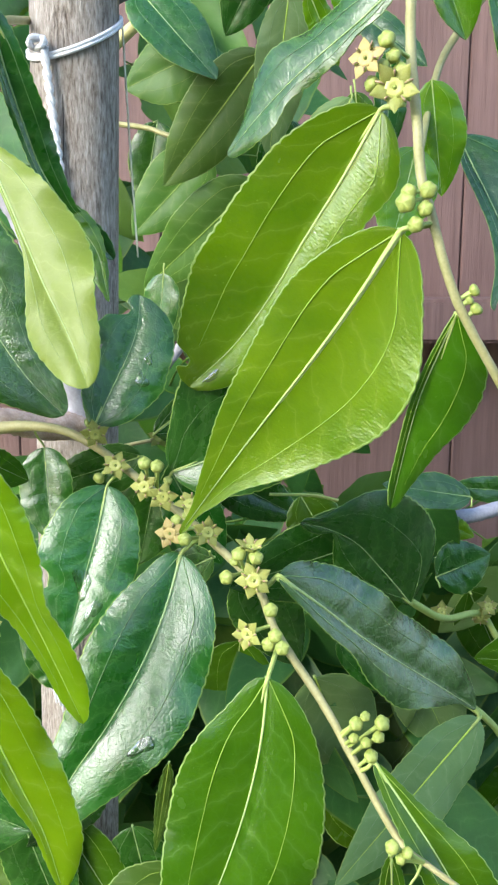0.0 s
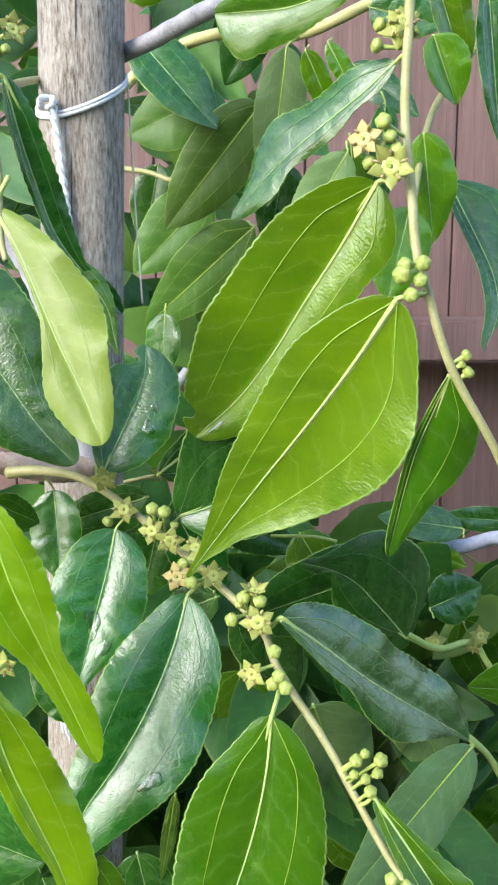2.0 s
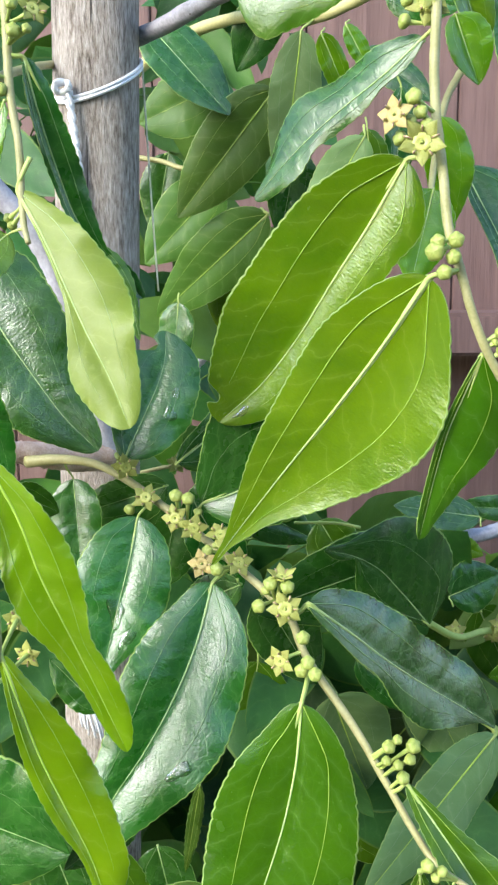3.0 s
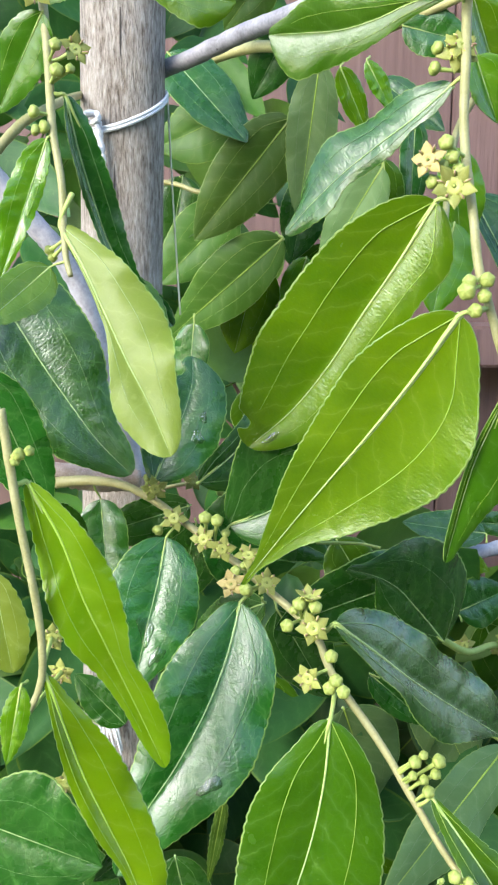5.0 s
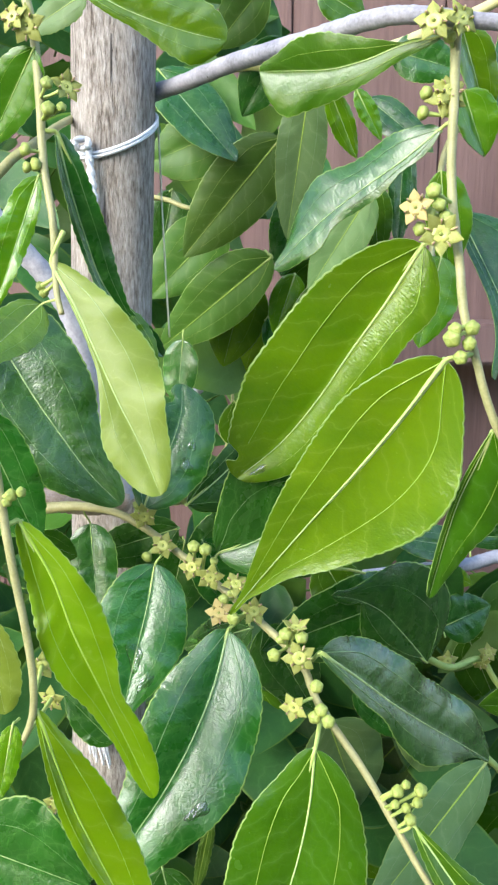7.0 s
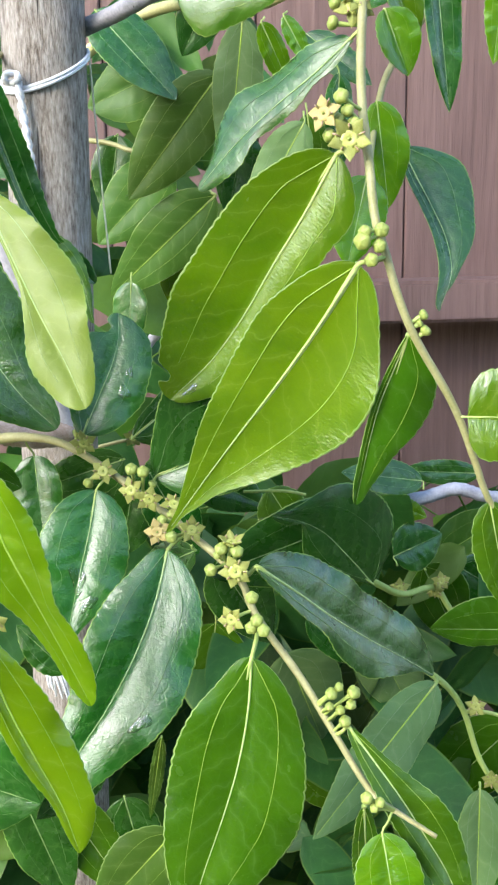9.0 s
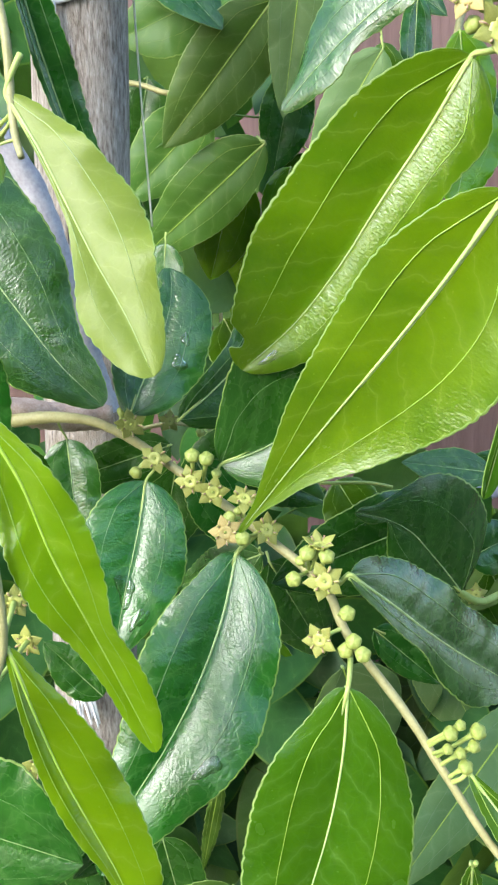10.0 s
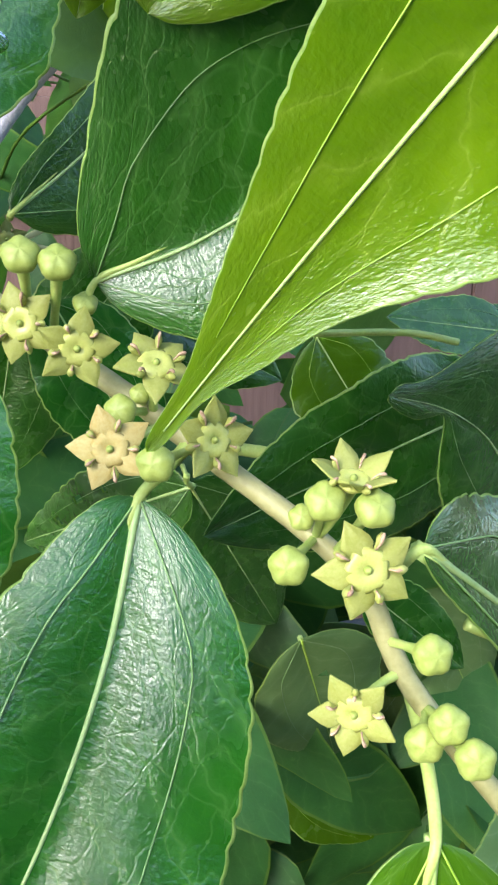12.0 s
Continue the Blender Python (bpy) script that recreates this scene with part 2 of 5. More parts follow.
WOOD, FENCE = wood_material(), fence_material()
CRACK = soft_material("dark_crack", (0.04, 0.033, 0.028), (0.10, 0.085, 0.075), 0.9, 900, 0.1)
SPECK = soft_material("bark_speck", (0.05, 0.045, 0.045), (0.13, 0.12, 0.12), 0.85, 900, 0.1)
CORD = soft_material("white_cord", (0.62, 0.62, 0.66), (0.84, 0.84, 0.86), 0.7, 900, 0.1)
THREAD = soft_material("thread", (0.50, 0.50, 0.36), (0.70, 0.70, 0.52), 0.5, 600)
# dark tone of the added, unseen wall keeps its mirror image in leaves dark
WALL = soft_material("reflection_wall_dark", (0.025, 0.032, 0.022), (0.05, 0.06, 0.045), 0.85, 3, 3)
SOIL = soft_material("soil", (0.05, 0.045, 0.03), (0.12, 0.12, 0.06), 0.9, 6, 8)
WATER, _n, _l, _p = material("water")
_p.inputs["Transmission Weight"].default_value, _p.inputs["IOR"].default_value, _p.inputs["Roughness"].default_value = 1.0, 1.33, 0.02


# ---- builders ----
WHERE = {}


def thing(name, at, label, category, group="", kind=""):
    ob = new(name)
    ob.location, ob.empty_display_size = at, 0.01
    WHERE[ob] = Vector(at)
    return tagged(ob, label, category, group, kind)


def mesh_part(name, verts, faces, mats, parent=None, at=(0, 0, 0), which=None, uv=None, smooth=True, label=""):
    """One mesh object, its vertices in world metres, with its origin at the given place."""
    me = bpy.data.meshes.new(name)
    v = np.asarray(verts, float) - np.asarray(at, float)
    me.from_pydata(v.tolist(), [], faces)
    for mat in mats:
        me.materials.append(mat)
    if which is not None:
        me.polygons.foreach_set("material_index", np.asarray(which, np.int32))
    if smooth:
        me.polygons.foreach_set("use_smooth", np.ones(len(me.polygons), bool))
    if uv is not None:
        layer = me.uv_layers.new(name="blade")
        idx = np.zeros(len(me.loops), np.int32)
        me.loops.foreach_get("vertex_index", idx)
        layer.data.foreach_set("uv", np.asarray(uv, np.float32)[idx].ravel())
    me.update()
    ob = new(name, me)
    WHERE[ob] = Vector(at)
    if parent is not None:
        ob.parent = parent
        ob.location = WHERE[ob] - WHERE[parent]
    else:
        ob.location = at
    if label:
        ob["label"] = label
    return ob


def smooth_line(points, steps=8):
    """A Catmull-Rom line through the points."""
    p = np.asarray(points, float)
    p = np.vstack([2 * p[0] - p[1], p, 2 * p[-1] - p[-2]])
    out = []
    for i in range(1, len(p) - 2):
        for t in np.linspace(0, 1, steps, endpoint=False):
            a, b, c, d = p[i - 1], p[i], p[i + 1], p[i + 2]
            out.append(0.5 * (2 * b + (c - a) * t + (2 * a - 5 * b + 4 * c - d) * t * t + (3 * b - a - 3 * c + d) * t ** 3))
    out.append(p[-2])
    return np.array(out)


def tube(line, radii, sides=8, rough=0.0, seed=0):
    """Vertices and faces of a tapering tube along a line, closed at both ends."""
    line = np.asarray(line, float)
    n = len(line)
    radii = np.interp(np.linspace(0, 1, n), np.linspace(0, 1, len(np.atleast_1d(radii))), np.atleast_1d(radii))
    tan = np.gradient(line, axis=0)
    tan /= np.linalg.norm(tan, axis=1)[:, None] + 1e-12
    ref = np.array([0.31, -0.8, 0.5])
    x = np.cross(tan, ref)
    x /= np.linalg.norm(x, axis=1)[:, None] + 1e-12
    y = np.cross(tan, x)
    rnd = np.random.RandomState(seed)
    ang = np.linspace(0, 2 * np.pi, sides, endpoint=False)
    bump = 1 + rough * (rnd.rand(n, sides) - 0.5) * 2
    ring = x[:, None] * np.cos(ang)[None, :, None] + y[:, None] * np.sin(ang)[None, :, None]
    v = (line[:, None] + ring * (radii[:, None] * bump)[..., None]).reshape(-1, 3)
    f = []
    for i in range(n - 1):
        for j in range(sides):
            k = (j + 1) % sides
            f.append((i * sides + j, i * sides + k, (i + 1) * sides + k, (i + 1) * sides + j))
    f.append(tuple(range(sides - 1, -1, -1)))
    f.append(tuple((n - 1) * sides + j for j in range(sides)))
    return v, f


ACROSS = np.array([-1, -0.976, -0.8, -0.62, -0.44, -0.28, -0.12, 0, 0.12, 0.28, 0.44, 0.62, 0.8, 0.976, 1.0])


def through_knots(s, knots):
    """A smooth curve through values at even steps from 0 to 1."""
    k = np.array([2 * knots[0] - knots[1], *knots, 2 * knots[-1] - knots[-2]], float)
    n = len(knots) - 1
    i = np.clip((s * n).astype(int), 0, n - 1)
    t = s * n - i
    a, b, c, d = k[i], k[i + 1], k[i + 2], k[i + 3]
    return 0.5 * (2 * b + (c - a) * t + (2 * a - 5 * b + 4 * c - d) * t * t + (3 * b - a - 3 * c + d) * t ** 3)


class Blade:
    """The shape of one leaf: a point on its face for s along the midrib (0 to 1) and u across it (-1 to 1)."""

    def __init__(self, base, tip, wneg, wpos, roll=0, arch=0.0, bend=0.0, fold=(8, 8), cup=-0.26, twist=0, wave=0.04, blunt=0.85, wide=0.55, tooth=0.022, bites=(), curve=None, half=None, seed=0):
        base, tip = np.array(base, float), np.array(tip, float)
        self.base, self.axis = base, tip - base
        self.length = np.linalg.norm(self.axis)
        a = self.axis / self.length
        n = np.array([0.02, -0.97, 0.24])
        n -= a * (n @ a)
        n /= np.linalg.norm(n)
        x = np.cross(a, n)
        c, s = np.cos(radians(roll)), np.sin(radians(roll))
        self.a, self.x, self.n = a, c * x + s * np.cross(a, x), c * n + s * np.cross(a, n)
        self.w, self.arch, self.bend, self.fold, self.twist = (wneg, wpos), arch, bend, fold, twist
        self.cup = cup if isinstance(cup, tuple) else (cup, cup)
        self.wave, self.blunt, self.wide, self.tooth, self.bites = wave, blunt, wide, tooth, bites
        rnd = random.Random(seed)
        self.ph = [rnd.uniform(0, 6.28) for _ in range(6)]
        peak = wide / (wide + blunt)
        self.norm = peak ** wide * (1 - peak) ** blunt
        self.curve, self.half = curve, half
        self.teeth = max(10, round(self.length / 0.0024))

    def point(self, s, u):
        s, u = np.broadcast_arrays(np.asarray(s, float), np.asarray(u, float))
        ss = np.clip(s, 0.0, 1.0)
        prof = np.maximum(ss, 1e-6) ** self.wide * np.maximum(1 - ss, 1e-6) ** self.blunt / self.norm
        pos = u >= 0
        w = np.where(pos, self.w[1], self.w[0]) * prof
        if self.half:
            # half widths in tenths of a millimetre at even steps from base to tip, for either side
            w = np.where(pos, *(np.sqrt(np.maximum(0, through_knots(ss, [0] + [(q / 1e4) ** 2 for q in h] + [0]))) for h in (self.half[1], self.half[0])))
            prof = np.minimum(1, w / max(self.w))
        saw = (ss * self.teeth + self.ph[0]) % 1.0
        edge = np.clip((np.abs(u) - 0.8) / 0.2, 0, 1) * np.minimum(1, prof * 1.5)
        lobe = 1 - np.abs(2 * saw ** 1.4 - 1) ** 2.4
        w = w * (1 + 0.02 * np.sin(9 * ss + self.ph[1] + 2 * pos)) + self.tooth * 0.017 * edge * (lobe - 0.6) * (0.8 + 0.4 * np.sin(ss * 41 + self.ph[2] + pos))
        for at, side, depth, span in self.bites:
            w = w * (1 - np.where((u * side) > 0, depth * np.exp(-(((ss - at) / span) ** 4)), 0.0))
        cup = np.where(pos, self.cup[1], self.cup[0])
        phi = np.radians(np.where(pos, self.fold[1], self.fold[0]) + 9 * (cup < 0))
        q = np.abs(u) * w
        tw = np.radians(self.twist) * (ss - 0.5)
        lat, up = np.sign(u) * q * np.cos(phi), q * np.sin(phi) + cup * q * np.abs(u)
        up = up + self.wave * self.length * 0.35 * np.abs(u) ** 2 * np.sin(ss * 13 + self.ph[2] + pos * 1.7) * np.minimum(1, prof)
        up = up + self.wave * self.length * 0.12 * np.abs(u) ** 2 * np.sin(ss * 31 + self.ph[3] + pos * 2.1) * np.minimum(1, prof)
        # the blade swells between its side veins
        run = (ss * self.length - 0.85 * q) / 0.0066 + 0.25 * np.sin(ss * 17 + self.ph[4] + pos)
        up = up + 0.00013 * (0.7 + 0.5 * np.sin(ss * 19 + self.ph[5] + 2 * pos)) * np.cos(2 * np.pi * run) * 4 * np.abs(u) * (1 - np.abs(u)) * np.minimum(1, prof)
        lat2, up2 = lat * np.cos(tw) - up * np.sin(tw), lat * np.sin(tw) + up * np.cos(tw)
        hump = 4 * ss * (1 - ss)
        up2 = up2 + self.arch * self.length * hump
        lat2 = lat2 + self.bend * self.length * hump
        if self.curve:
            lat2 = lat2 + through_knots(ss, [0] + [q / 1e4 for q in self.curve] + [0])
        return self.base + self.axis * s[..., None] + self.x * lat2[..., None] + self.n * up2[..., None]


def leaf(parent, base, tip, wneg, wpos, sort, stalk=None, holes=(), fine=True, **shape):
    """A leaf with serrated margin, face and underside, midrib, two side veins from the base, and its stalk."""
    b = Blade(base, tip, wneg, wpos, **shape)
    rows = int(min(170, max(40, b.length / (0.00042 if base[1] < 0.235 else 0.0009))))
    s = np.linspace(0.0, 1.0, rows + 1)
    S, U = np.meshgrid(s, ACROSS, indexing="ij")
    top = b.point(S, U)
    ds, du = np.gradient(top, axis=0), np.gradient(top, axis=1)
    nrm = np.cross(du, ds)
    nrm /= np.linalg.norm(nrm, axis=2)[..., None] + 1e-12
    if (nrm.mean((0, 1)) @ b.n) < 0:
        nrm = -nrm
    under = top - nrm * 0.00028
    nc = len(ACROSS)
    count = (rows + 1) * nc
    verts = np.vstack([top.reshape(-1, 3), under.reshape(-1, 3)])
    u_m = np.where(U < 0, b.w[0], b.w[1]) * U
    uv = np.stack([u_m, S * b.length], -1).reshape(-1, 2) + np.array([b.ph[4], b.ph[5]]) * np.array([0.0, 0.01])
    uv = np.vstack([uv, uv])
    faces, which = [], []
    for i in range(rows):
        for j in range(nc - 1):
            sm, um = (s[i] + s[i + 1]) / 2, (ACROSS[j] + ACROSS[j + 1]) / 2
            if any(((sm - hs) * b.length) ** 2 + ((um - hu) * b.w[int(um > 0)]) ** 2 < hr * hr for hs, hu, hr in holes):
                continue
            p, q = i * nc + j, (i + 1) * nc + j
            rim = 2 if j in (0, nc - 2) else 0
            faces.append((p, p + 1, q + 1, q))
            which.append(rim)
            faces.append((count + p, count + q, count + q + 1, count + p + 1))
            which.append(rim or 1)
        for j in (0, nc - 1):
            p, q = i * nc + j, (i + 1) * nc + j
            faces.append((p, q, count + q, count + p) if j == 0 else (p, count + p, count + q, q))
            which.append(2)
    ob = mesh_part("leaf", verts, faces, sort[:3], parent, base, which, uv)
    size = b.length
    ms = np.linspace(0.0, 0.97, 30)
    lift = b.n * 0.00005
    rib = b.point(ms, 0 * ms) + lift
    v, f = tube(rib, [0.0058 * size, 0.0034 * size, 0.0019 * size, 0.0008 * size], 6)
    mesh_part("midrib", v, f, [sort[3]], ob, base)
    v, f = tube(rib - b.n * 0.0006, [0.011 * size, 0.008 * size, 0.002 * size], 6)
    mesh_part("midrib", v, f, [RIB_PALE], ob, base)
    if fine:
        for side in (-1, 1):
            ls = np.linspace(0.0, 0.86, 30)
            lu = side * (0.58 * np.minimum(1, (ls / 0.16)) ** 0.5 - 0.1 * ls)
            v, f = tube(b.point(ls, lu) + lift * 2.4, [0.0015 * size, 0.0010 * size, 0.0004 * size], 5)
            mesh_part("side_vein", v, f, [sort[4]], ob, base)
    if stalk is not None:
        a, c = np.array(stalk, float), np.array(base, float) + b.a * 0.002 * 0
        d = np.linalg.norm(c - a)
        mid = (a + c) / 2 + b.n * 0.08 * d + (c - a) * 0.0
        v, f = tube(smooth_line([a, mid, c, c + b.a * 0.004, c + b.a * 0.009], 5), np.array([0.0112, 0.0092, 0.0080, 0.006, 0.002]) * max(0.03, min(size, 0.062)), 7)
        mesh_part("leaf_stalk", v, f, [STALK], ob, base)
    return b


def scar(parent, at, face, along, size, mat, name, seed=0):
    """A small flattened, pointed mark on bark or wood."""
    z, a = np.array(face, float), np.array(along, float)
    z = z / np.linalg.norm(z)
    a = a - z * (a @ z)
    a /= np.linalg.norm(a)
    x = np.cross(z, a)
    rnd = random.Random(seed)
    v, f = [], []
    for k, (q, h) in enumerate(((0.0, 1.0), (0.55, 0.8), (1.0, 0.0))):
        for j in range(10):
            w = 2 * np.pi * j / 10
            r = 1 + rnd.uniform(-0.2, 0.2)
            v.append(np.array(at, float) + a * np.cos(w) * size[0] * q * r + x * np.sin(w) * size[1] * q * r + z * (h * size[2] - 0.3 * size[2]))
    for k in range(2):
        f += [(k * 10 + j, k * 10 + 10 + j, k * 10 + 10 + (j + 1) % 10, k * 10 + (j + 1) % 10) for j in range(10)]
    mesh_part(name, v, f, [mat], parent, at)


def turned(normal):
    """Two directions square to a normal, and the normal."""
    z = np.array(normal, float)
    z /= np.linalg.norm(z)
    x = np.cross(z, [0.3, 0.2, 0.93])
    x /= np.linalg.norm(x)
    return x, np.cross(z, x), z


def flower(parent, at, face, stalk, size=0.0071, faded=False, spin=0.0, droop=0.0):
    """A five-pointed jujube flower: disc, five sepals, five stamens with their small petals, and a stalk."""
    rnd = random.Random(round(at[0] * 1e5) + round(at[2] * 1e5))
    x, y, z = turned(face)
    at = np.array(at, float)
    r = size / 2
    # disc with a raised rim and a hollow middle
    ang = np.linspace(0, 2 * np.pi, 20, endpoint=False) + spin
    rings = [(0.05, 0.015), (0.11, 0.02), (0.15, 0.045), (0.26, 0.07), (0.37, 0.055), (0.45, 0.0), (0.40, -0.12), (0.16, -0.26)]
    v = [at + z * r * 0.015]
    f = []
    for q, h in rings:
        wob = 1 + 0.05 * np.cos(5 * (ang - spin))
        v += [at + (x * np.cos(a) * w + y * np.sin(a) * w) * r * q + z * r * h for a, w in zip(ang, wob)]
    f += [(0, 1 + i, 1 + (i + 1) % 20) for i in range(20)]
    for k in range(len(rings) - 1):
        f += [(1 + k * 20 + i, 1 + (k + 1) * 20 + i, 1 + (k + 1) * 20 + (i + 1) % 20, 1 + k * 20 + (i + 1) % 20) for i in range(20)]
    ob = mesh_part("flower", v, f, [DISC if not faded else SEPAL_OLD], parent, at)
    for k in range(5):
        a = spin + k * 2 * np.pi / 5 + rnd.uniform(-0.08, 0.08)
        out, side = x * np.cos(a) + y * np.sin(a), -x * np.sin(a) + y * np.cos(a)
        lift = 0.05 + droop + rnd.uniform(-0.16, 0.12)
        rows = [(0.32, 0.25), (0.46, 0.32), (0.61, 0.30), (0.78, 0.20), (0.92, 0.09), (1.04, 0.008)]
        v, f = [], []
        for q, w in rows:
            h = lift * (q - 0.3) * 1.6 - 0.22 * (q - 0.4) ** 2
            for t, keel in ((-1, 0), (-0.5, -0.05), (0, 0.085), (0.5, -0.05), (1, 0)):
                v.append(at + out * r * q + side * r * w * t + z * r * (h + keel * min(1, w * 5) + 0.10 * t * t * w))
        nv = len(v)
        v += [p - z * r * 0.07 for p in v]
        for i in range(len(rows) - 1):
            for j in range(4):
                p = i * 5 + j
                f.append((p, p + 5, p + 6, p + 1))
                f.append((nv + p, nv + p + 1, nv + p + 6, nv + p + 5))
            f.append((i * 5, nv + i * 5, nv + i * 5 + 5, i * 5 + 5))
            f.append((i * 5 + 4, i * 5 + 9, nv + i * 5 + 9, nv + i * 5 + 4))
        mesh_part("sepal", v, f, [SEPAL_OLD if faded else SEPAL], ob, at)
        a += np.pi / 5
        out = x * np.cos(a) + y * np.sin(a)
        reach = rnd.uniform(0.62, 0.80)
        line = [at + out * r * 0.42, at + out * r * (0.42 + reach) / 2 + z * r * 0.10, at + out * r * reach + z * r * rnd.uniform(0.0, 0.25)]
        v, f = tube(smooth_line(line, 3), [0.04 * r, 0.05 * r, 0.09 * r, 0.10 * r, 0.03 * r], 6)
        mesh_part("petal", v, f, [SEPAL], ob, at)
        tip = line[-1] + z * r * 0.10 - out * r * rnd.uniform(0.0, 0.16)
        v, f = tube(smooth_line([line[0] + z * r * 0.06, (line[0] + tip) / 2 + z * r * 0.10, tip, tip + out * r * 0.07], 3), [0.022 * r, 0.022 * r, 0.045 * r, 0.05 * r, 0.02 * r], 5)
        mesh_part("stamen", v, f, [STAMEN], ob, at)
    v, f = tube([at + z * r * h for h in (-0.05, 0.05, 0.11, 0.15)], [0.085 * r, 0.095 * r, 0.07 * r, 0.02 * r], 8)
    mesh_part("pistil", v, f, [BUD], ob, at)
    if stalk is not None:
        a = np.array(stalk, float)
        e = at - z * r * 0.2
        v, f = tube(smooth_line([a, (a + e) / 2 - z * r * 0.25, e], 5), [0.0005, 0.0004, 0.0006], 6)
        mesh_part("flower_stalk", v, f, [STALK], ob, at)
    return ob


def bud(parent, at, face, stalk, size=0.0042):
    """A closed, five-cornered, flattened bud on its stalk."""
    x, y, z = turned(face)
    at, r = np.array(at, float), size / 2
    v, f = [], []
    for i, t in enumerate(np.linspace(0.02, np.pi - 0.02, 10)):
        for a in np.linspace(0, 2 * np.pi, 20, endpoint=False):
            five = 1 + 0.055 * np.cos(5 * a) * np.sin(t) ** 2 - 0.05 * max(0, 1 - 4 * abs(np.cos(2.5 * a))) * np.sin(2 * t) * (t < 1.57)
            h = np.cos(t) * (0.60 + 0.10 * np.sin(t) * np.cos(5 * a) if np.cos(t) > 0 else 0.9)
            v.append(at + (x * np.cos(a) + y * np.sin(a)) * r * np.sin(t) ** 0.8 * five + z * r * h)
    for i in range(9):
        for j in range(20):
            k = (j + 1) % 20
            f.append((i * 20 + j, (i + 1) * 20 + j, (i + 1) * 20 + k, i * 20 + k))
    f += [tuple(range(20)), tuple(180 + j for j in range(19, -1, -1))]
    ob = mesh_part("bud", v, f, [BUD], parent, at)
    if stalk is not None:
        a, e = np.array(stalk, float), at - z * r * 0.6
        line, fs = tube(smooth_line([a, (a + e) / 2 - z * r * 0.3, e], 5), [0.00045, 0.00038, 0.0006], 6)
        mesh_part("bud_stalk", line, fs, [STALK], ob, at)
    return ob


def stem(parent, points, radii, mat, name="stem", rough=0.06, sides=12, seed=1, label=""):
    line = smooth_line(points, 10)
    v, f = tube(line, radii, sides, rough, seed)
    mesh_part(name, v, f, [mat], parent, points[0], label=label)
    return line


def water_drop(b, s, u, size, label, seed=1):
    """A flat pool of water on a leaf, thicker in the middle, with an uneven outline."""
    rnd = random.Random(seed)
    ph = [rnd.uniform(0, 6.28) for _ in range(3)]
    half = b.w[int(u > 0)]
    s0 = np.array([s])
    p0 = b.point(s0, np.array([u]))[0]
    n, rings = 28, 7
    verts, faces = [], []
    for top in (1, 0):
        for k in range(rings + 1):
            q = k / rings
            for j in range(n):
                a = 2 * np.pi * j / n
                r = size * q * (1 + 0.22 * np.cos(2 * a + ph[0]) + 0.16 * np.cos(3 * a + ph[1]) + 0.08 * np.cos(5 * a + ph[2]))
                p = b.point(np.array([s + r * np.cos(a) / b.length]), np.array([u + 0.85 * r * np.sin(a) / half]))[0]
                verts.append(p + b.n * (0.00012 + top * 0.17 * size * (1 - q ** 4)))
    for top in (0, 1):
        o = top * (rings + 1) * n
        for k in range(rings):
            for j in range(n):
                i, m = o + k * n + j, o + k * n + (j + 1) % n
                faces.append((i, i + n, m + n, m) if top == 0 else (i, m, m + n, i + n))
    o = (rings + 1) * n
    for j in range(n):
        i, m = rings * n + j, rings * n + (j + 1) % n
        faces.append((i, o + i, o + m, m))
    ob = mesh_part("water_drop", verts, faces, [WATER], None, p0)
    ob.visible_shadow = False
    tagged(ob, label, "water drop", "water drops on the leaves")


FENCE_Y, RAIL_TOP = 0.85, 1.162

# ---- twigs, leaves and flowers ----
main = thing('flowering_twig', (-0.0590, 0.2220, 1.1589), 'yellow-green twig bearing star flowers, buds and dark glossy leaves', 'twig')
stem(main, [(-0.0590, 0.2220, 1.1589), (-0.0503, 0.2200, 1.1598), (-0.0410, 0.2180, 1.1590), (-0.0334, 0.2150, 1.1559), (-0.0259, 0.2125, 1.1511), (-0.0126, 0.2040, 1.1427), (-0.0056, 0.1980, 1.1383), (0.0057, 0.1880, 1.1303), (0.0101, 0.1830, 1.1213), (0.0199, 0.1740, 1.1087), (0.0258, 0.1670, 1.0996), (0.0335, 0.1580, 1.0884), (0.0386, 0.1510, 1.0873), (0.0457, 0.1470, 1.0840)], [0.00160, 0.00110, 0.00100, 0.00100, 0.00095, 0.00090, 0.00070, 0.00050], TWIG_PINK)
leaf_d = leaf(main, (-0.0295, 0.2090, 1.1475), (-0.0378, 0.1930, 1.1122), 0.0126, 0.0132, DARK, (-0.0259, 0.2125, 1.1511), seed=1, roll=0, fold=(14, 10), arch=0.0, curve=(-3, -2, 0, 0), half=((87, 107, 121, 126, 109, 81, 44), (89, 117, 132, 129, 119, 98, 65)), bites=((0.62, 1, 0.3, 0.07),))
leaf_c = leaf(main, (-0.0111, 0.1950, 1.1352), (-0.0403, 0.1720, 1.0787), 0.0177, 0.0147, DARK, (-0.0061, 0.1985, 1.1386), seed=2, roll=3, fold=(20, 15), cup=(-0.26, -0.40), arch=0.02, curve=(-24, -30, -20, 2), half=((123, 150, 166, 177, 159, 126, 76), (86, 133, 147, 133, 102, 75, 48)), wave=0.04)
leaf(main, (0.0079, 0.1720, 1.1162), (-0.0090, 0.1580, 1.0573), 0.0187, 0.0162, MID, (0.0110, 0.1855, 1.1194), seed=3, roll=0, fold=(8, 10), arch=0.0, curve=(-21, -28, -22, -9), half=((109, 146, 165, 178, 187, 159, 116), (85, 140, 162, 161, 146, 116, 72)))
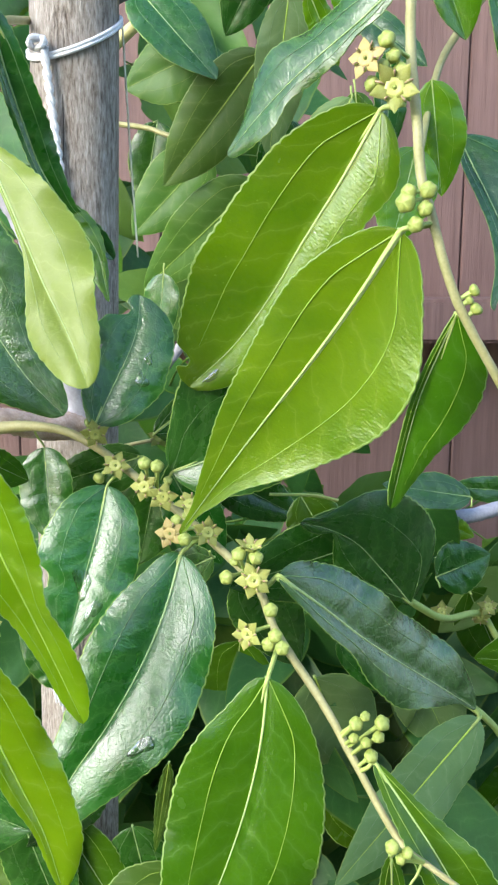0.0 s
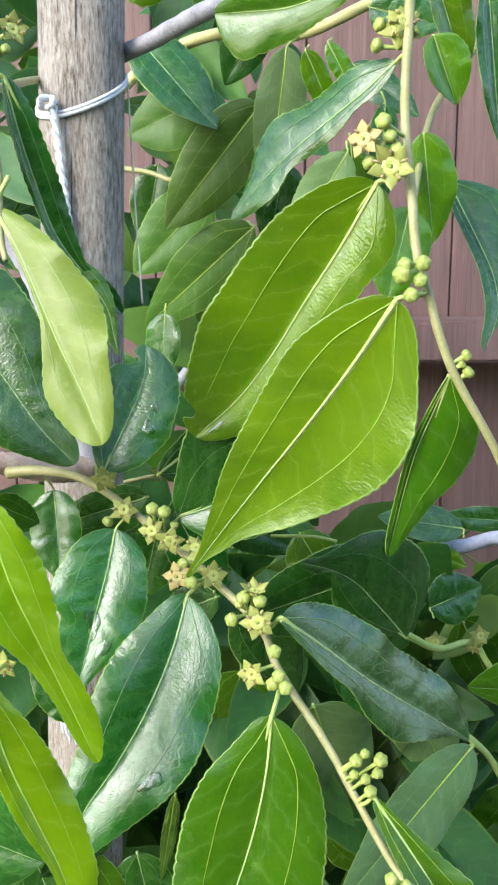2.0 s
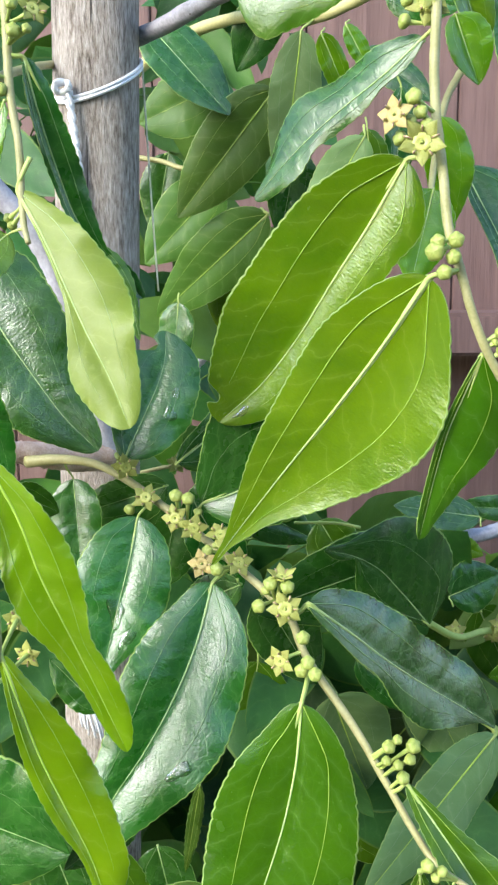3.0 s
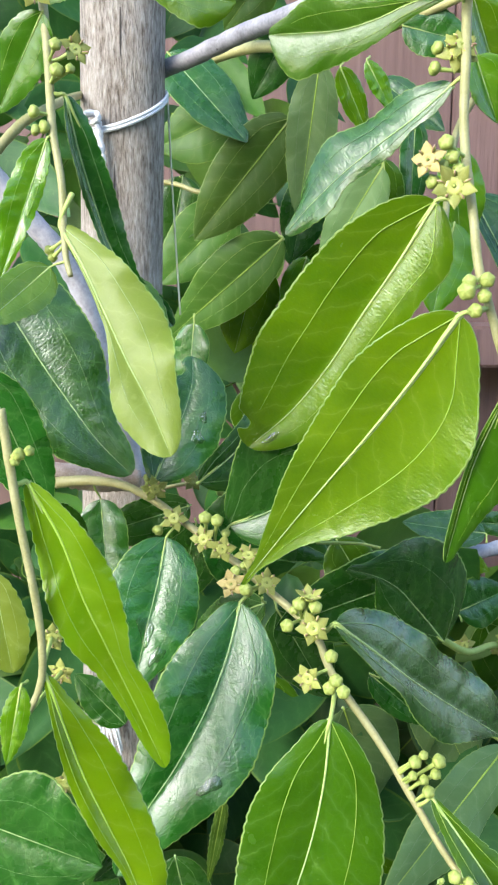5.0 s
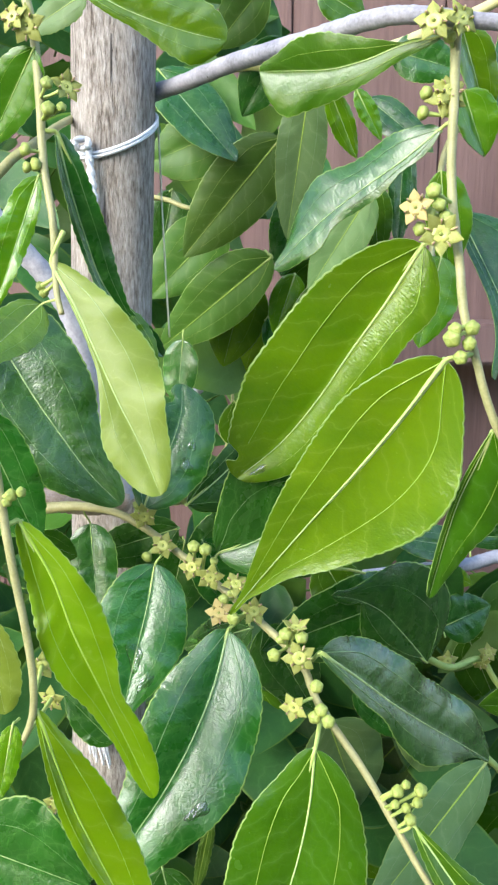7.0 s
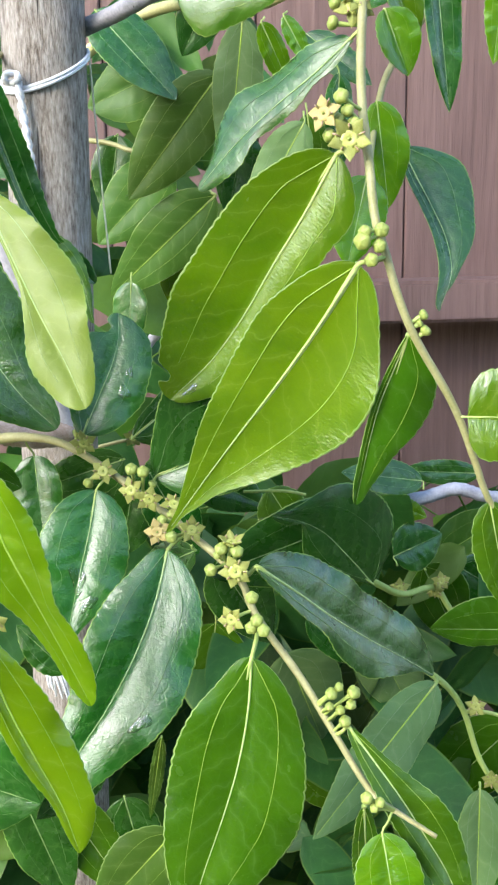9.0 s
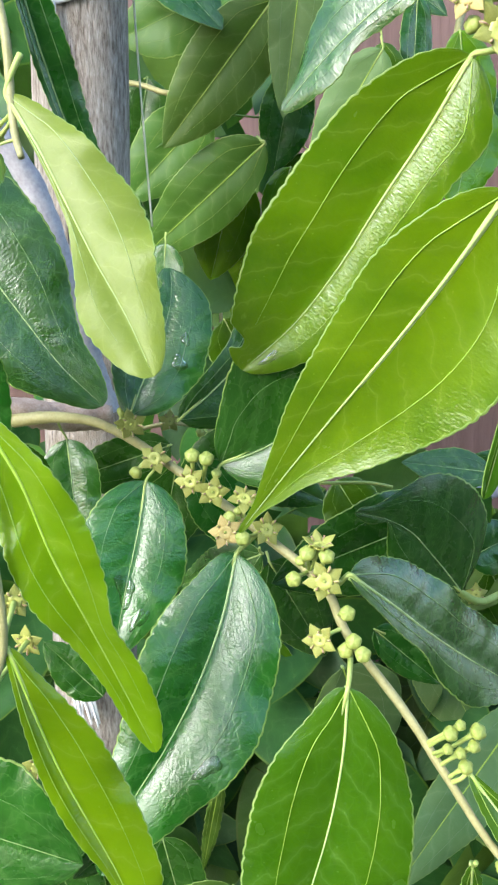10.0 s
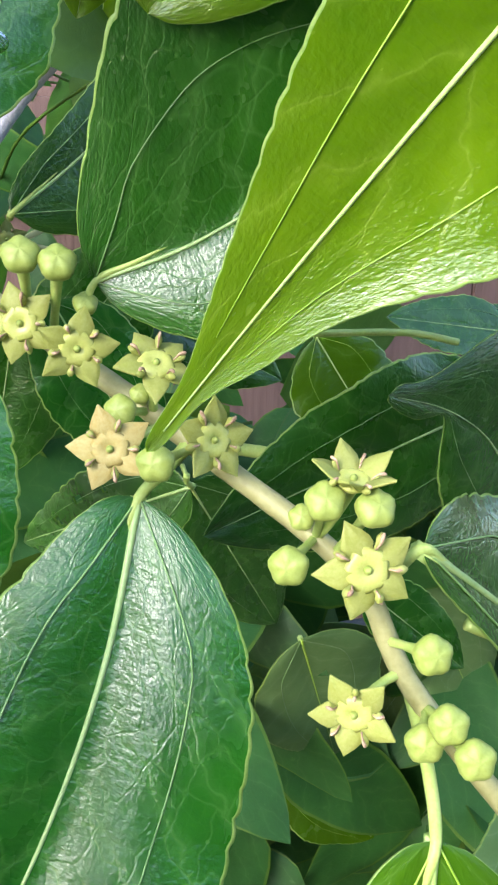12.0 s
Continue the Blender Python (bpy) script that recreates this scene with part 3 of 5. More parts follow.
leaf_h = leaf(main, (0.0105, 0.1845, 1.1337), (0.0620, 0.2085, 1.0890), 0.0128, 0.0102, DARK, (0.0066, 0.1872, 1.1293), seed=4, roll=-32, fold=(8, 6), arch=0.0, curve=(3, 11, 10, 4), half=((89, 121, 128, 123, 127, 120, 86), (32, 51, 58, 88, 102, 70, 25)), wave=0.05)
leaf_f = leaf(main, (-0.0325, 0.2120, 1.1613), (-0.0226, 0.2260, 1.1918), 0.0113, 0.0124, DARK, (-0.0338, 0.2152, 1.1561), seed=5, roll=0, fold=(10, 10), arch=0.0, curve=(7, 15, 22, 19), half=((52, 77, 95, 108, 113, 95, 50), (83, 106, 124, 118, 112, 100, 84)), bites=((0.86, -1, 0.55, 0.05),), holes=((0.55, -0.75, 0.0008),))
leaf_i = leaf(main, (-0.0136, 0.2030, 1.1521), (0.0234, 0.1960, 1.1711), 0.0224, 0.0134, DARK, (-0.0156, 0.2061, 1.1446), seed=6, roll=8, cup=(-0.04, -0.22), fold=(2, 18), arch=0.0, curve=(8, 4, 3, 3), half=((112, 172, 208, 218, 206, 184, 106), (77, 105, 128, 134, 126, 118, 74)))
leaf(main, (-0.0479, 0.2260, 1.1532), (-0.0458, 0.2200, 1.1291), 0.0072, 0.0078, DARK, (-0.0492, 0.2198, 1.1598), seed=7, fold=(8, 10), roll=8)
leaf(main, (-0.0239, 0.2360, 1.1485), (-0.0515, 0.2360, 1.1398), 0.0082, 0.0066, DARK, (-0.0246, 0.2326, 1.1492), seed=8, roll=-10)
leaf(main, (0.0292, 0.1630, 1.1021), (0.0526, 0.1460, 1.0633), 0.0077, 0.0060, MID, (0.0267, 0.1660, 1.0983), seed=9, roll=0, fold=(4, 28), arch=0.0, curve=(-9, -17, -19, -18), half=((20, 35, 54, 74, 77, 64, 46), (32, 45, 55, 60, 58, 54, 41)))
leaf(main, (0.0344, 0.1500, 1.0836), (0.0369, 0.1400, 1.0610), 0.0078, 0.0083, YOUNG, (0.0373, 0.1525, 1.0875), seed=10, fold=(12, 12))
leaf(main, (-0.0044, 0.2100, 1.1290), (-0.0227, 0.2320, 1.1130), 0.0066, 0.0060, DARK, (-0.0051, 0.2076, 1.1314), seed=11, holes=((0.55, 0.5, 0.0008), (0.72, 0.3, 0.0007), (0.4, 0.55, 0.0005)), roll=15)
leaf(main, (0.0357, 0.1760, 1.0713), (0.0404, 0.1900, 1.0208), 0.0038, 0.0038, MID, (0.0354, 0.1735, 1.0738), seed=12)
flower(main, (-0.0275, 0.2095, 1.1523), (-0.05, -1, 0.35), (-0.0265, 0.2128, 1.1515), spin=0.9)
flower(main, (-0.0201, 0.2030, 1.1487), (-0.25, -1, 0.2), (-0.0183, 0.2079, 1.1463), spin=0.3)
flower(main, (-0.0155, 0.2000, 1.1471), (0.05, -1, 0.05), (-0.0140, 0.2050, 1.1435), spin=1.0, droop=0.1)
flower(main, (-0.0323, 0.2110, 1.1596), (0.15, -1, -0.1), (-0.0329, 0.2148, 1.1556), spin=0.2)
flower(main, (-0.0135, 0.1930, 1.1406), (-0.2, -1, 0.25), (-0.0079, 0.2001, 1.1398), faded=True, spin=0.2)
flower(main, (-0.0092, 0.1970, 1.1464), (0.1, -0.7, 1), (-0.0090, 0.2011, 1.1404), spin=0.5)
flower(main, (-0.0050, 0.1930, 1.1408), (0.35, -1, 0.35), (-0.0043, 0.1969, 1.1374), spin=1.1, droop=0.15)
flower(main, (0.0051, 0.1825, 1.1334), (-0.05, -1, 0.3), (0.0062, 0.1876, 1.1298), spin=1.57, size=0.0082)
flower(main, (0.0037, 0.1795, 1.1224), (-0.45, -1, 0.1), (0.0094, 0.1838, 1.1226), spin=1.7, droop=0.15)
flower(main, (0.0044, 0.1850, 1.1400), (0.05, -0.25, 1), (0.0033, 0.1902, 1.1325), spin=0.3, droop=0.45, size=0.0066)
bud(main, (-0.0101, 0.1910, 1.1399), (-0.53, -1.13, 0.29), (-0.0056, 0.1980, 1.1383), 0.0032)
bud(main, (-0.0167, 0.2000, 1.1544), (0.05, -0.94, 0.87), (-0.0174, 0.2073, 1.1457), 0.0032)
bud(main, (-0.0196, 0.2005, 1.1550), (-0.04, -1.0, 0.81), (-0.0192, 0.2085, 1.1468), 0.0032)
bud(main, (-0.0145, 0.2030, 1.1503), (0.17, -0.77, 0.97), (-0.0156, 0.2061, 1.1446), 0.0022)
bud(main, (-0.0008, 0.1840, 1.1335), (-0.55, -1.13, 0.24), (0.0033, 0.1902, 1.1325), 0.0032)
bud(main, (0.0019, 0.1840, 1.1388), (-0.15, -0.99, 0.8), (0.0033, 0.1902, 1.1325), 0.0032)
bud(main, (0.0056, 0.1830, 1.1384), (0.11, -0.95, 0.86), (0.0046, 0.1890, 1.1314), 0.0032)
bud(main, (0.0010, 0.1870, 1.1361), (-0.3, -1.05, 0.69), (0.0026, 0.1909, 1.1330), 0.0022)
bud(main, (-0.0318, 0.2105, 1.1488), (-0.6, -0.8, -0.52), (-0.0281, 0.2135, 1.1526), 0.0029)
bud(main, (-0.0339, 0.2140, 1.1619), (0.33, -0.65, 0.98), (-0.0357, 0.2159, 1.1570), 0.0029)
bud(main, (-0.0123, 0.1970, 1.1424), (-0.54, -1.08, 0.41), (-0.0093, 0.2014, 1.1406), 0.0028)
bud(main, (-0.0103, 0.2000, 1.1428), (-0.24, -0.96, 0.82), (-0.0097, 0.2017, 1.1409), 0.0019)
bud(main, (0.0086, 0.1770, 1.1289), (0.02, -1.2, 0.54), (0.0084, 0.1849, 1.1250), 0.0031)
bud(main, (0.0095, 0.1750, 1.1240), (-0.19, -1.14, 0.6), (0.0111, 0.1821, 1.1199), 0.0031)
bud(main, (0.0082, 0.1760, 1.1217), (-0.42, -1.17, 0.36), (0.0111, 0.1821, 1.1199), 0.0031)
bud(main, (0.0109, 0.1730, 1.1222), (-0.16, -1.19, 0.54), (0.0123, 0.1810, 1.1183), 0.0031)
bud(main, (0.0252, 0.1630, 1.1107), (0.19, -0.99, 0.8), (0.0233, 0.1701, 1.1036), 0.0029)
bud(main, (0.0270, 0.1630, 1.1123), (0.34, -0.93, 0.79), (0.0230, 0.1705, 1.1041), 0.0021)
bud(main, (0.0304, 0.1630, 1.1108), (0.5, -0.78, 0.82), (0.0243, 0.1688, 1.1020), 0.0032)
bud(main, (0.0298, 0.1630, 1.1078), (0.49, -0.81, 0.81), (0.0250, 0.1680, 1.1008), 0.0025)
bud(main, (0.0273, 0.1630, 1.1065), (0.29, -0.93, 0.82), (0.0250, 0.1680, 1.1008), 0.0023)
bud(main, (0.0284, 0.1630, 1.1036), (0.35, -0.86, 0.85), (0.0262, 0.1665, 1.0990), 0.0029)
bud(main, (0.0248, 0.1630, 1.1075), (0.11, -1.08, 0.72), (0.0239, 0.1693, 1.1025), 0.0021)
bud(main, (0.0304, 0.1480, 1.0940), (-0.63, -0.76, 0.73), (0.0369, 0.1529, 1.0874), 0.0028)
bud(main, (0.0333, 0.1480, 1.0927), (-0.54, -0.82, 0.76), (0.0376, 0.1521, 1.0875), 0.0023)
bud(main, (0.0321, 0.1480, 1.0914), (-0.7, -0.82, 0.59), (0.0376, 0.1521, 1.0875), 0.0021)
right = thing('flowering_twig', (0.0345, 0.1820, 1.2723), 'pale hanging twig with bright young leaves and bud clusters', 'twig')
stem(right, [(0.0359, 0.1880, 1.2741), (0.0353, 0.1860, 1.2656), (0.0345, 0.1820, 1.2569), (0.0336, 0.1785, 1.2454), (0.0334, 0.1745, 1.2360), (0.0338, 0.1695, 1.2256), (0.0342, 0.1655, 1.2156), (0.0361, 0.1645, 1.2088), (0.0409, 0.1625, 1.1938), (0.0511, 0.1635, 1.1764), (0.0565, 0.1645, 1.1639), (0.0601, 0.1655, 1.1552), (0.0681, 0.1675, 1.1416)], [0.00110, 0.00100, 0.00095, 0.00090, 0.00080, 0.00070], TWIG)
leaf_a = leaf(right, (0.0287, 0.1785, 1.2285), (-0.0091, 0.1986, 1.1728), 0.0110, 0.0169, YOUNG, (0.0327, 0.1760, 1.2292), seed=13, roll=2, fold=(18, 6), cup=(-0.32, -0.03), arch=0.0, curve=(-15, -22, -32, -28), half=((114, 100, 99, 92, 90, 95, 75), (109, 148, 165, 175, 176, 149, 102)), wave=0.03, bites=((0.93, 1, 0.45, 0.025),))
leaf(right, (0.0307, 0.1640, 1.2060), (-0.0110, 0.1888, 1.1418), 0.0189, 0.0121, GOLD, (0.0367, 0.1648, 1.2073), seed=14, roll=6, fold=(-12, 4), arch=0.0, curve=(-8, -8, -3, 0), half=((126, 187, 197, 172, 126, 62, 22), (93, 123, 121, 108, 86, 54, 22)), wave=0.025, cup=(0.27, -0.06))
leaf(right, (0.0325, 0.1840, 1.2523), (-0.0005, 0.2030, 1.2225), 0.0046, 0.0079, DARK, (0.0346, 0.1820, 1.2537), seed=15, roll=24, fold=(0, 0), arch=0.02, curve=(-3, 5, 11, 9), half=((22, 22, 38, 36, 32, 50, 36), (56, 80, 78, 92, 95, 72, 30)), wave=0.05)
leaf(right, (0.0329, 0.1890, 1.2715), (-0.0042, 0.2090, 1.2673), 0.0115, 0.0082, MID, (0.0357, 0.1880, 1.2727), seed=16, roll=-36, fold=(26, 2), arch=0.0, curve=(-3, -19, -24, -13), half=((25, 38, 50, 65, 82, 102, 115), (6, 15, 42, 66, 82, 72, 39)))
leaf(right, (0.0415, 0.1645, 1.1915), (0.0318, 0.1705, 1.1528), 0.0117, 0.0027, MID, (0.0419, 0.1625, 1.1917), seed=17, roll=0, fold=(-6, 40), arch=0.0, curve=(8, 15, 13, 7), half=((70, 106, 117, 108, 78, 53, 29), (17, 24, 25, 27, 25, 24, 23)))
leaf(right, (0.0540, 0.1625, 1.1738), (0.0721, 0.1575, 1.1742), 0.0106, 0.0097, YOUNG, (0.0525, 0.1637, 1.1737), seed=18, roll=5, wide=0.35)
leaf(right, (0.0607, 0.1655, 1.1539), (0.0652, 0.1625, 1.1292), 0.0056, 0.0061, MID, (0.0609, 0.1657, 1.1537), seed=19)
flower(right, (0.0332, 0.1835, 1.2586), (-0.05, -1, 0.25), (0.0352, 0.1851, 1.2571), spin=0.5, size=0.0088)
flower(right, (0.0338, 0.1830, 1.2599), (0.2, -1, 0.5), (0.0348, 0.1833, 1.2593), spin=0.1)
flower(right, (0.0242, 0.1685, 1.2355), (-0.6, -1, 0.2), (0.0335, 0.1733, 1.2334), faded=True, size=0.0072)
flower(right, (0.0293, 0.1675, 1.2305), (-0.2, -1, 0.1), (0.0337, 0.1710, 1.2288), size=0.0088, droop=0.3, spin=0.6)
flower(right, (0.0294, 0.1820, 1.2729), (-0.4, -1, 0.3), (0.0357, 0.1874, 1.2714), size=0.0085)
flower(right, (0.0352, 0.1820, 1.2735), (0.4, -1, 0.3), (0.0358, 0.1877, 1.2725), size=0.008, spin=0.4)
bud(right, (0.0290, 0.1845, 1.2595), (-0.95, -0.46, 0.35), (0.0345, 0.1820, 1.2569), 0.0029)
bud(right, (0.0285, 0.1845, 1.2555), (-0.99, -0.2, 0.2), (0.0349, 0.1839, 1.2549), 0.0030)
bud(right, (0.0279, 0.1695, 1.2389), (-0.68, -0.98, 0.38), (0.0334, 0.1748, 1.2366), 0.0032)
bud(right, (0.0292, 0.1695, 1.2362), (-0.67, -0.97, 0.42), (0.0334, 0.1736, 1.2341), 0.0028)
bud(right, (0.0273, 0.1695, 1.2345), (-0.84, -0.79, 0.33), (0.0335, 0.1730, 1.2328), 0.0026)
bud(right, (0.0254, 0.1695, 1.2315), (-0.95, -0.56, 0.24), (0.0336, 0.1717, 1.2302), 0.0029)
bud(right, (0.0305, 0.1695, 1.2340), (-0.62, -0.99, 0.48), (0.0335, 0.1727, 1.2322), 0.0025)
bud(right, (0.0307, 0.1605, 1.2106), (-0.69, -1.0, -0.09), (0.0352, 0.1648, 1.2118), 0.0036)
bud(right, (0.0346, 0.1605, 1.2127), (-0.09, -1.3, 0.14), (0.0349, 0.1649, 1.2124), 0.0030)
bud(right, (0.0342, 0.1605, 1.2096), (-0.39, -1.22, 0.15), (0.0359, 0.1646, 1.2094), 0.0028)
bud(right, (0.0326, 0.1605, 1.2069), (-0.71, -1.0, 0.02), (0.0366, 0.1643, 1.2073), 0.0029)
bud(right, (0.0312, 0.1605, 1.2124), (-0.62, -1.08, 0.04), (0.0348, 0.1649, 1.2128), 0.0028)
bud(right, (0.0335, 0.1845, 1.2705), (-0.4, -1.18, 0.35), (0.0354, 0.1866, 1.2677), 0.0028)
bud(right, (0.0441, 0.1625, 1.1956), (0.88, -0.3, 0.58), (0.0409, 0.1625, 1.1938), 0.0023)
bud(right, (0.0446, 0.1625, 1.1924), (0.74, -0.3, 0.77), (0.0425, 0.1625, 1.1907), 0.0025)
bud(right, (0.0433, 0.1625, 1.1939), (0.86, -0.29, 0.6), (0.0414, 0.1625, 1.1928), 0.0017)
left = thing('flowering_twig', (-0.0552, 0.2060, 1.2766), 'thin yellow-green twig with small flowers and narrow leaves', 'twig')
stem(left, [(-0.0586, 0.2100, 1.2872), (-0.0552, 0.2060, 1.2754), (-0.0535, 0.2020, 1.2602), (-0.0522, 0.1960, 1.2448), (-0.0501, 0.1920, 1.2336), (-0.0496, 0.1900, 1.2238), (-0.0491, 0.1880, 1.2176), (-0.0479, 0.1860, 1.2130)], [0.00110, 0.00100, 0.00080, 0.00060], TWIG)
stem(left, [(-0.0666, 0.2000, 1.2390), (-0.0609, 0.2050, 1.2464), (-0.0568, 0.2120, 1.2507), (-0.0549, 0.2450, 1.2593), (-0.0527, 0.2770, 1.2663)], [0.00120, 0.00110, 0.00100], TWIG, name='side_stem')
leaf(left, (-0.0504, 0.1900, 1.2238), (-0.0263, 0.1680, 1.1772), 0.0119, 0.0075, LIME, (-0.0476, 0.1910, 1.2305), seed=20, roll=4, fold=(10, 6), arch=0.0, curve=(-7, -5, -3, -6), half=((55, 84, 104, 119, 113, 81, 56), (7, 9, 11, 21, 46, 75, 61)), wave=0.06)
leaf(left, (-0.0497, 0.2000, 1.2520), (-0.0271, 0.2140, 1.2004), 0.0054, 0.0041, DARK, (-0.0529, 0.1990, 1.2523), seed=21, roll=0, fold=(4, 40), arch=0.0, curve=(26, 44, 55, 35), half=((42, 51, 54, 53, 42, 21, 33), (25, 27, 33, 28, 28, 37, 41)))
leaf(left, (-0.0401, 0.2110, 1.2138), (-0.0273, 0.2060, 1.1911), 0.0036, 0.0042, MID, None, seed=22, roll=0, fold=(4, 4), arch=0.0, curve=(-17, -27, -30, -15), half=((27, 36, 35, 27, 17, 15, 7), (17, 29, 37, 42, 42, 29, 15)))
leaf(left, (-0.0531, 0.1940, 1.2422), (-0.0637, 0.1900, 1.2120), 0.0030, 0.0055, YOUNG, (-0.0519, 0.1951, 1.2425), seed=23, fold=(10, 20))
leaf(left, (-0.0545, 0.2030, 1.2700), (-0.0671, 0.2100, 1.2494), 0.0065, 0.0065, MID, (-0.0544, 0.2046, 1.2700), seed=24, fold=(10, 14))
leaf(left, (-0.0525, 0.1880, 1.2149), (-0.0644, 0.1750, 1.2033), 0.0061, 0.0056, YOUNG, (-0.0488, 0.1874, 1.2161), seed=25)
leaf(left, (-0.0446, 0.2200, 1.2860), (-0.0601, 0.2250, 1.2777), 0.0048, 0.0041, PALE, (-0.0473, 0.2178, 1.2858), seed=26)
flower(left, (-0.0554, 0.2000, 1.2740), (-0.2, -1, -0.2), (-0.0548, 0.2053, 1.2728), size=0.0086)
flower(left, (-0.0584, 0.2000, 1.2757), (-0.5, -1, 0.3), (-0.0551, 0.2058, 1.2746))
flower(left, (-0.0470, 0.1985, 1.2614), (0.5, -1, 0.3), (-0.0534, 0.2017, 1.2592), size=0.0072, droop=0.2)
bud(left, (-0.0507, 0.1950, 1.2616), (0.36, -1.18, 0.41), (-0.0534, 0.2017, 1.2592), 0.0028)
bud(left, (-0.0506, 0.1950, 1.2564), (0.42, -1.13, 0.47), (-0.0530, 0.1998, 1.2543), 0.0032)
bud(left, (-0.0477, 0.1950, 1.2567), (0.7, -0.94, 0.42), (-0.0530, 0.1998, 1.2543), 0.0022)
bud(left, (-0.0560, 0.1950, 1.2479), (-0.86, -0.8, 0.22), (-0.0525, 0.1970, 1.2475), 0.0029)
bud(left, (-0.0539, 0.1950, 1.2447), (-0.86, -0.81, 0.04), (-0.0522, 0.1960, 1.2448), 0.0030)
bud(left, (-0.0558, 0.1950, 1.2441), (-0.98, -0.48, 0.12), (-0.0521, 0.1957, 1.2440), 0.0025)
bud(left, (-0.0538, 0.1950, 1.2185), (-0.57, 0.47, -0.19), (-0.0494, 0.1891, 1.2208), 0.0023)
bud(left, (-0.0531, 0.1950, 1.2170), (-0.48, 0.5, -0.25), (-0.0493, 0.1888, 1.2197), 0.0023)
near = thing('leafy_twig', (-0.0554, 0.1500, 1.1884), 'slender twig with bright drooping leaves in front of the stake', 'twig')
stem(near, [(-0.0596, 0.1660, 1.1875), (-0.0579, 0.1640, 1.1761), (-0.0560, 0.1620, 1.1647), (-0.0531, 0.1600, 1.1483), (-0.0521, 0.1580, 1.1373), (-0.0537, 0.1570, 1.1302), (-0.0592, 0.1560, 1.1213)], [0.00100, 0.00090, 0.00080, 0.00060], TWIG)
leaf(near, (-0.0550, 0.1660, 1.1726), (-0.0282, 0.1600, 1.1126), 0.0080, 0.0075, SPRING_LIT, (-0.0573, 0.1634, 1.1727), seed=27, roll=2, fold=(14, 8), arch=0.0, curve=(-10, 1, 0, -1), half=((44, 65, 80, 69, 42, 49, 45), (42, 65, 75, 73, 49, 31, 24)), wave=0.05)
leaf(near, (-0.0517, 0.1580, 1.1348), (-0.0315, 0.1500, 1.0835), 0.0092, 0.0038, SPRING_LIT, (-0.0523, 0.1576, 1.1349), seed=28, roll=-16, fold=(10, 16), arch=0.0, curve=(4, 6, -1, -8), half=((35, 63, 86, 92, 88, 76, 65), (19, 30, 36, 38, 34, 22, 17)))
leaf(near, (-0.0570, 0.1420, 1.1620), (-0.0539, 0.1400, 1.1439), 0.0046, 0.0042, LIME, (-0.0567, 0.1455, 1.1616), seed=29, blunt=0.5)
leaf(near, (-0.0539, 0.1460, 1.1385), (-0.0569, 0.1440, 1.1235), 0.0028, 0.0026, YOUNG, (-0.0534, 0.1494, 1.1378), seed=30)
bud(near, (-0.0555, 0.1620, 1.1792), (0.73, -0.93, 0.35), (-0.0582, 0.1644, 1.1783), 0.0026)
bud(near, (-0.0535, 0.1620, 1.1798), (0.86, -0.73, 0.38), (-0.0582, 0.1644, 1.1783), 0.0022)
bud(near, (-0.0564, 0.1620, 1.1778), (0.55, -1.06, 0.44), (-0.0580, 0.1641, 1.1769), 0.0021)
dark = thing('leafy_twig', (-0.0721, 0.2000, 1.2108), 'shaded twig with broad dark green glossy leaves', 'twig')
stem(dark, [(-0.0757, 0.2000, 1.2160), (-0.0728, 0.2000, 1.2002), (-0.0756, 0.2050, 1.1744), (-0.0782, 0.2000, 1.1318), (-0.0796, 0.1900, 1.0781)], [0.00160, 0.00140, 0.00120], TWIG_OLD)
leaf(dark, (-0.0700, 0.2100, 1.2096), (-0.0370, 0.1980, 1.1665), 0.0157, 0.0137, DARK, (-0.0739, 0.1997, 1.2087), seed=31, roll=-3, fold=(6, 8), arch=0.0, curve=(4, 13, 16, 16), half=((137, 152, 157, 144, 105, 72, 54), (101, 131, 137, 133, 125, 104, 64)), wave=0.04)
leaf(dark, (-0.0657, 0.1780, 1.1939), (-0.0543, 0.1850, 1.1606), 0.0078, 0.0094, DARK, (-0.0667, 0.1813, 1.1946), seed=32, fold=(10, 10), roll=5)
leaf(dark, (-0.0757, 0.1850, 1.0854), (-0.0443, 0.1780, 1.0766), 0.0180, 0.0159, DARK, (-0.0794, 0.1913, 1.0849), seed=33, fold=(8, 10), roll=12)
leaf(dark, (-0.0425, 0.2220, 1.0890), (-0.0565, 0.2250, 1.1031), 0.0058, 0.0058, DARK, None, seed=34)
leaf(dark, (-0.0300, 0.1950, 1.0755), (-0.0480, 0.1880, 1.0652), 0.0059, 0.0061, DARK, None, seed=35, roll=-25)
leaf(dark, (-0.0607, 0.2100, 1.1545), (-0.0508, 0.2200, 1.1458), 0.0045, 0.0060, MID, None, seed=36)
leaf(dark, (-0.0618, 0.2320, 1.0458), (-0.0487, 0.2320, 1.0037), 0.0109, 0.0109, DARK, None, seed=37)
leaf(dark, (-0.0458, 0.2350, 1.0551), (-0.0585, 0.2350, 1.0226), 0.0091, 0.0091, MID, None, seed=38)
leaf(dark, (-0.0300, 0.2400, 1.0341), (-0.0229, 0.2400, 0.9983), 0.0095, 0.0114, DARK, None, seed=39)
upper = thing('leafy_twig', (-0.0497, 0.3300, 1.2535), 'back twig with hanging olive and grey-green leaves', 'twig')
stem(upper, [(-0.0546, 0.3350, 1.2478), (-0.0312, 0.3300, 1.2446), (-0.0197, 0.3250, 1.2413), (-0.0082, 0.3300, 1.2477)], [0.00100, 0.00080], TWIG, name='side_stem')
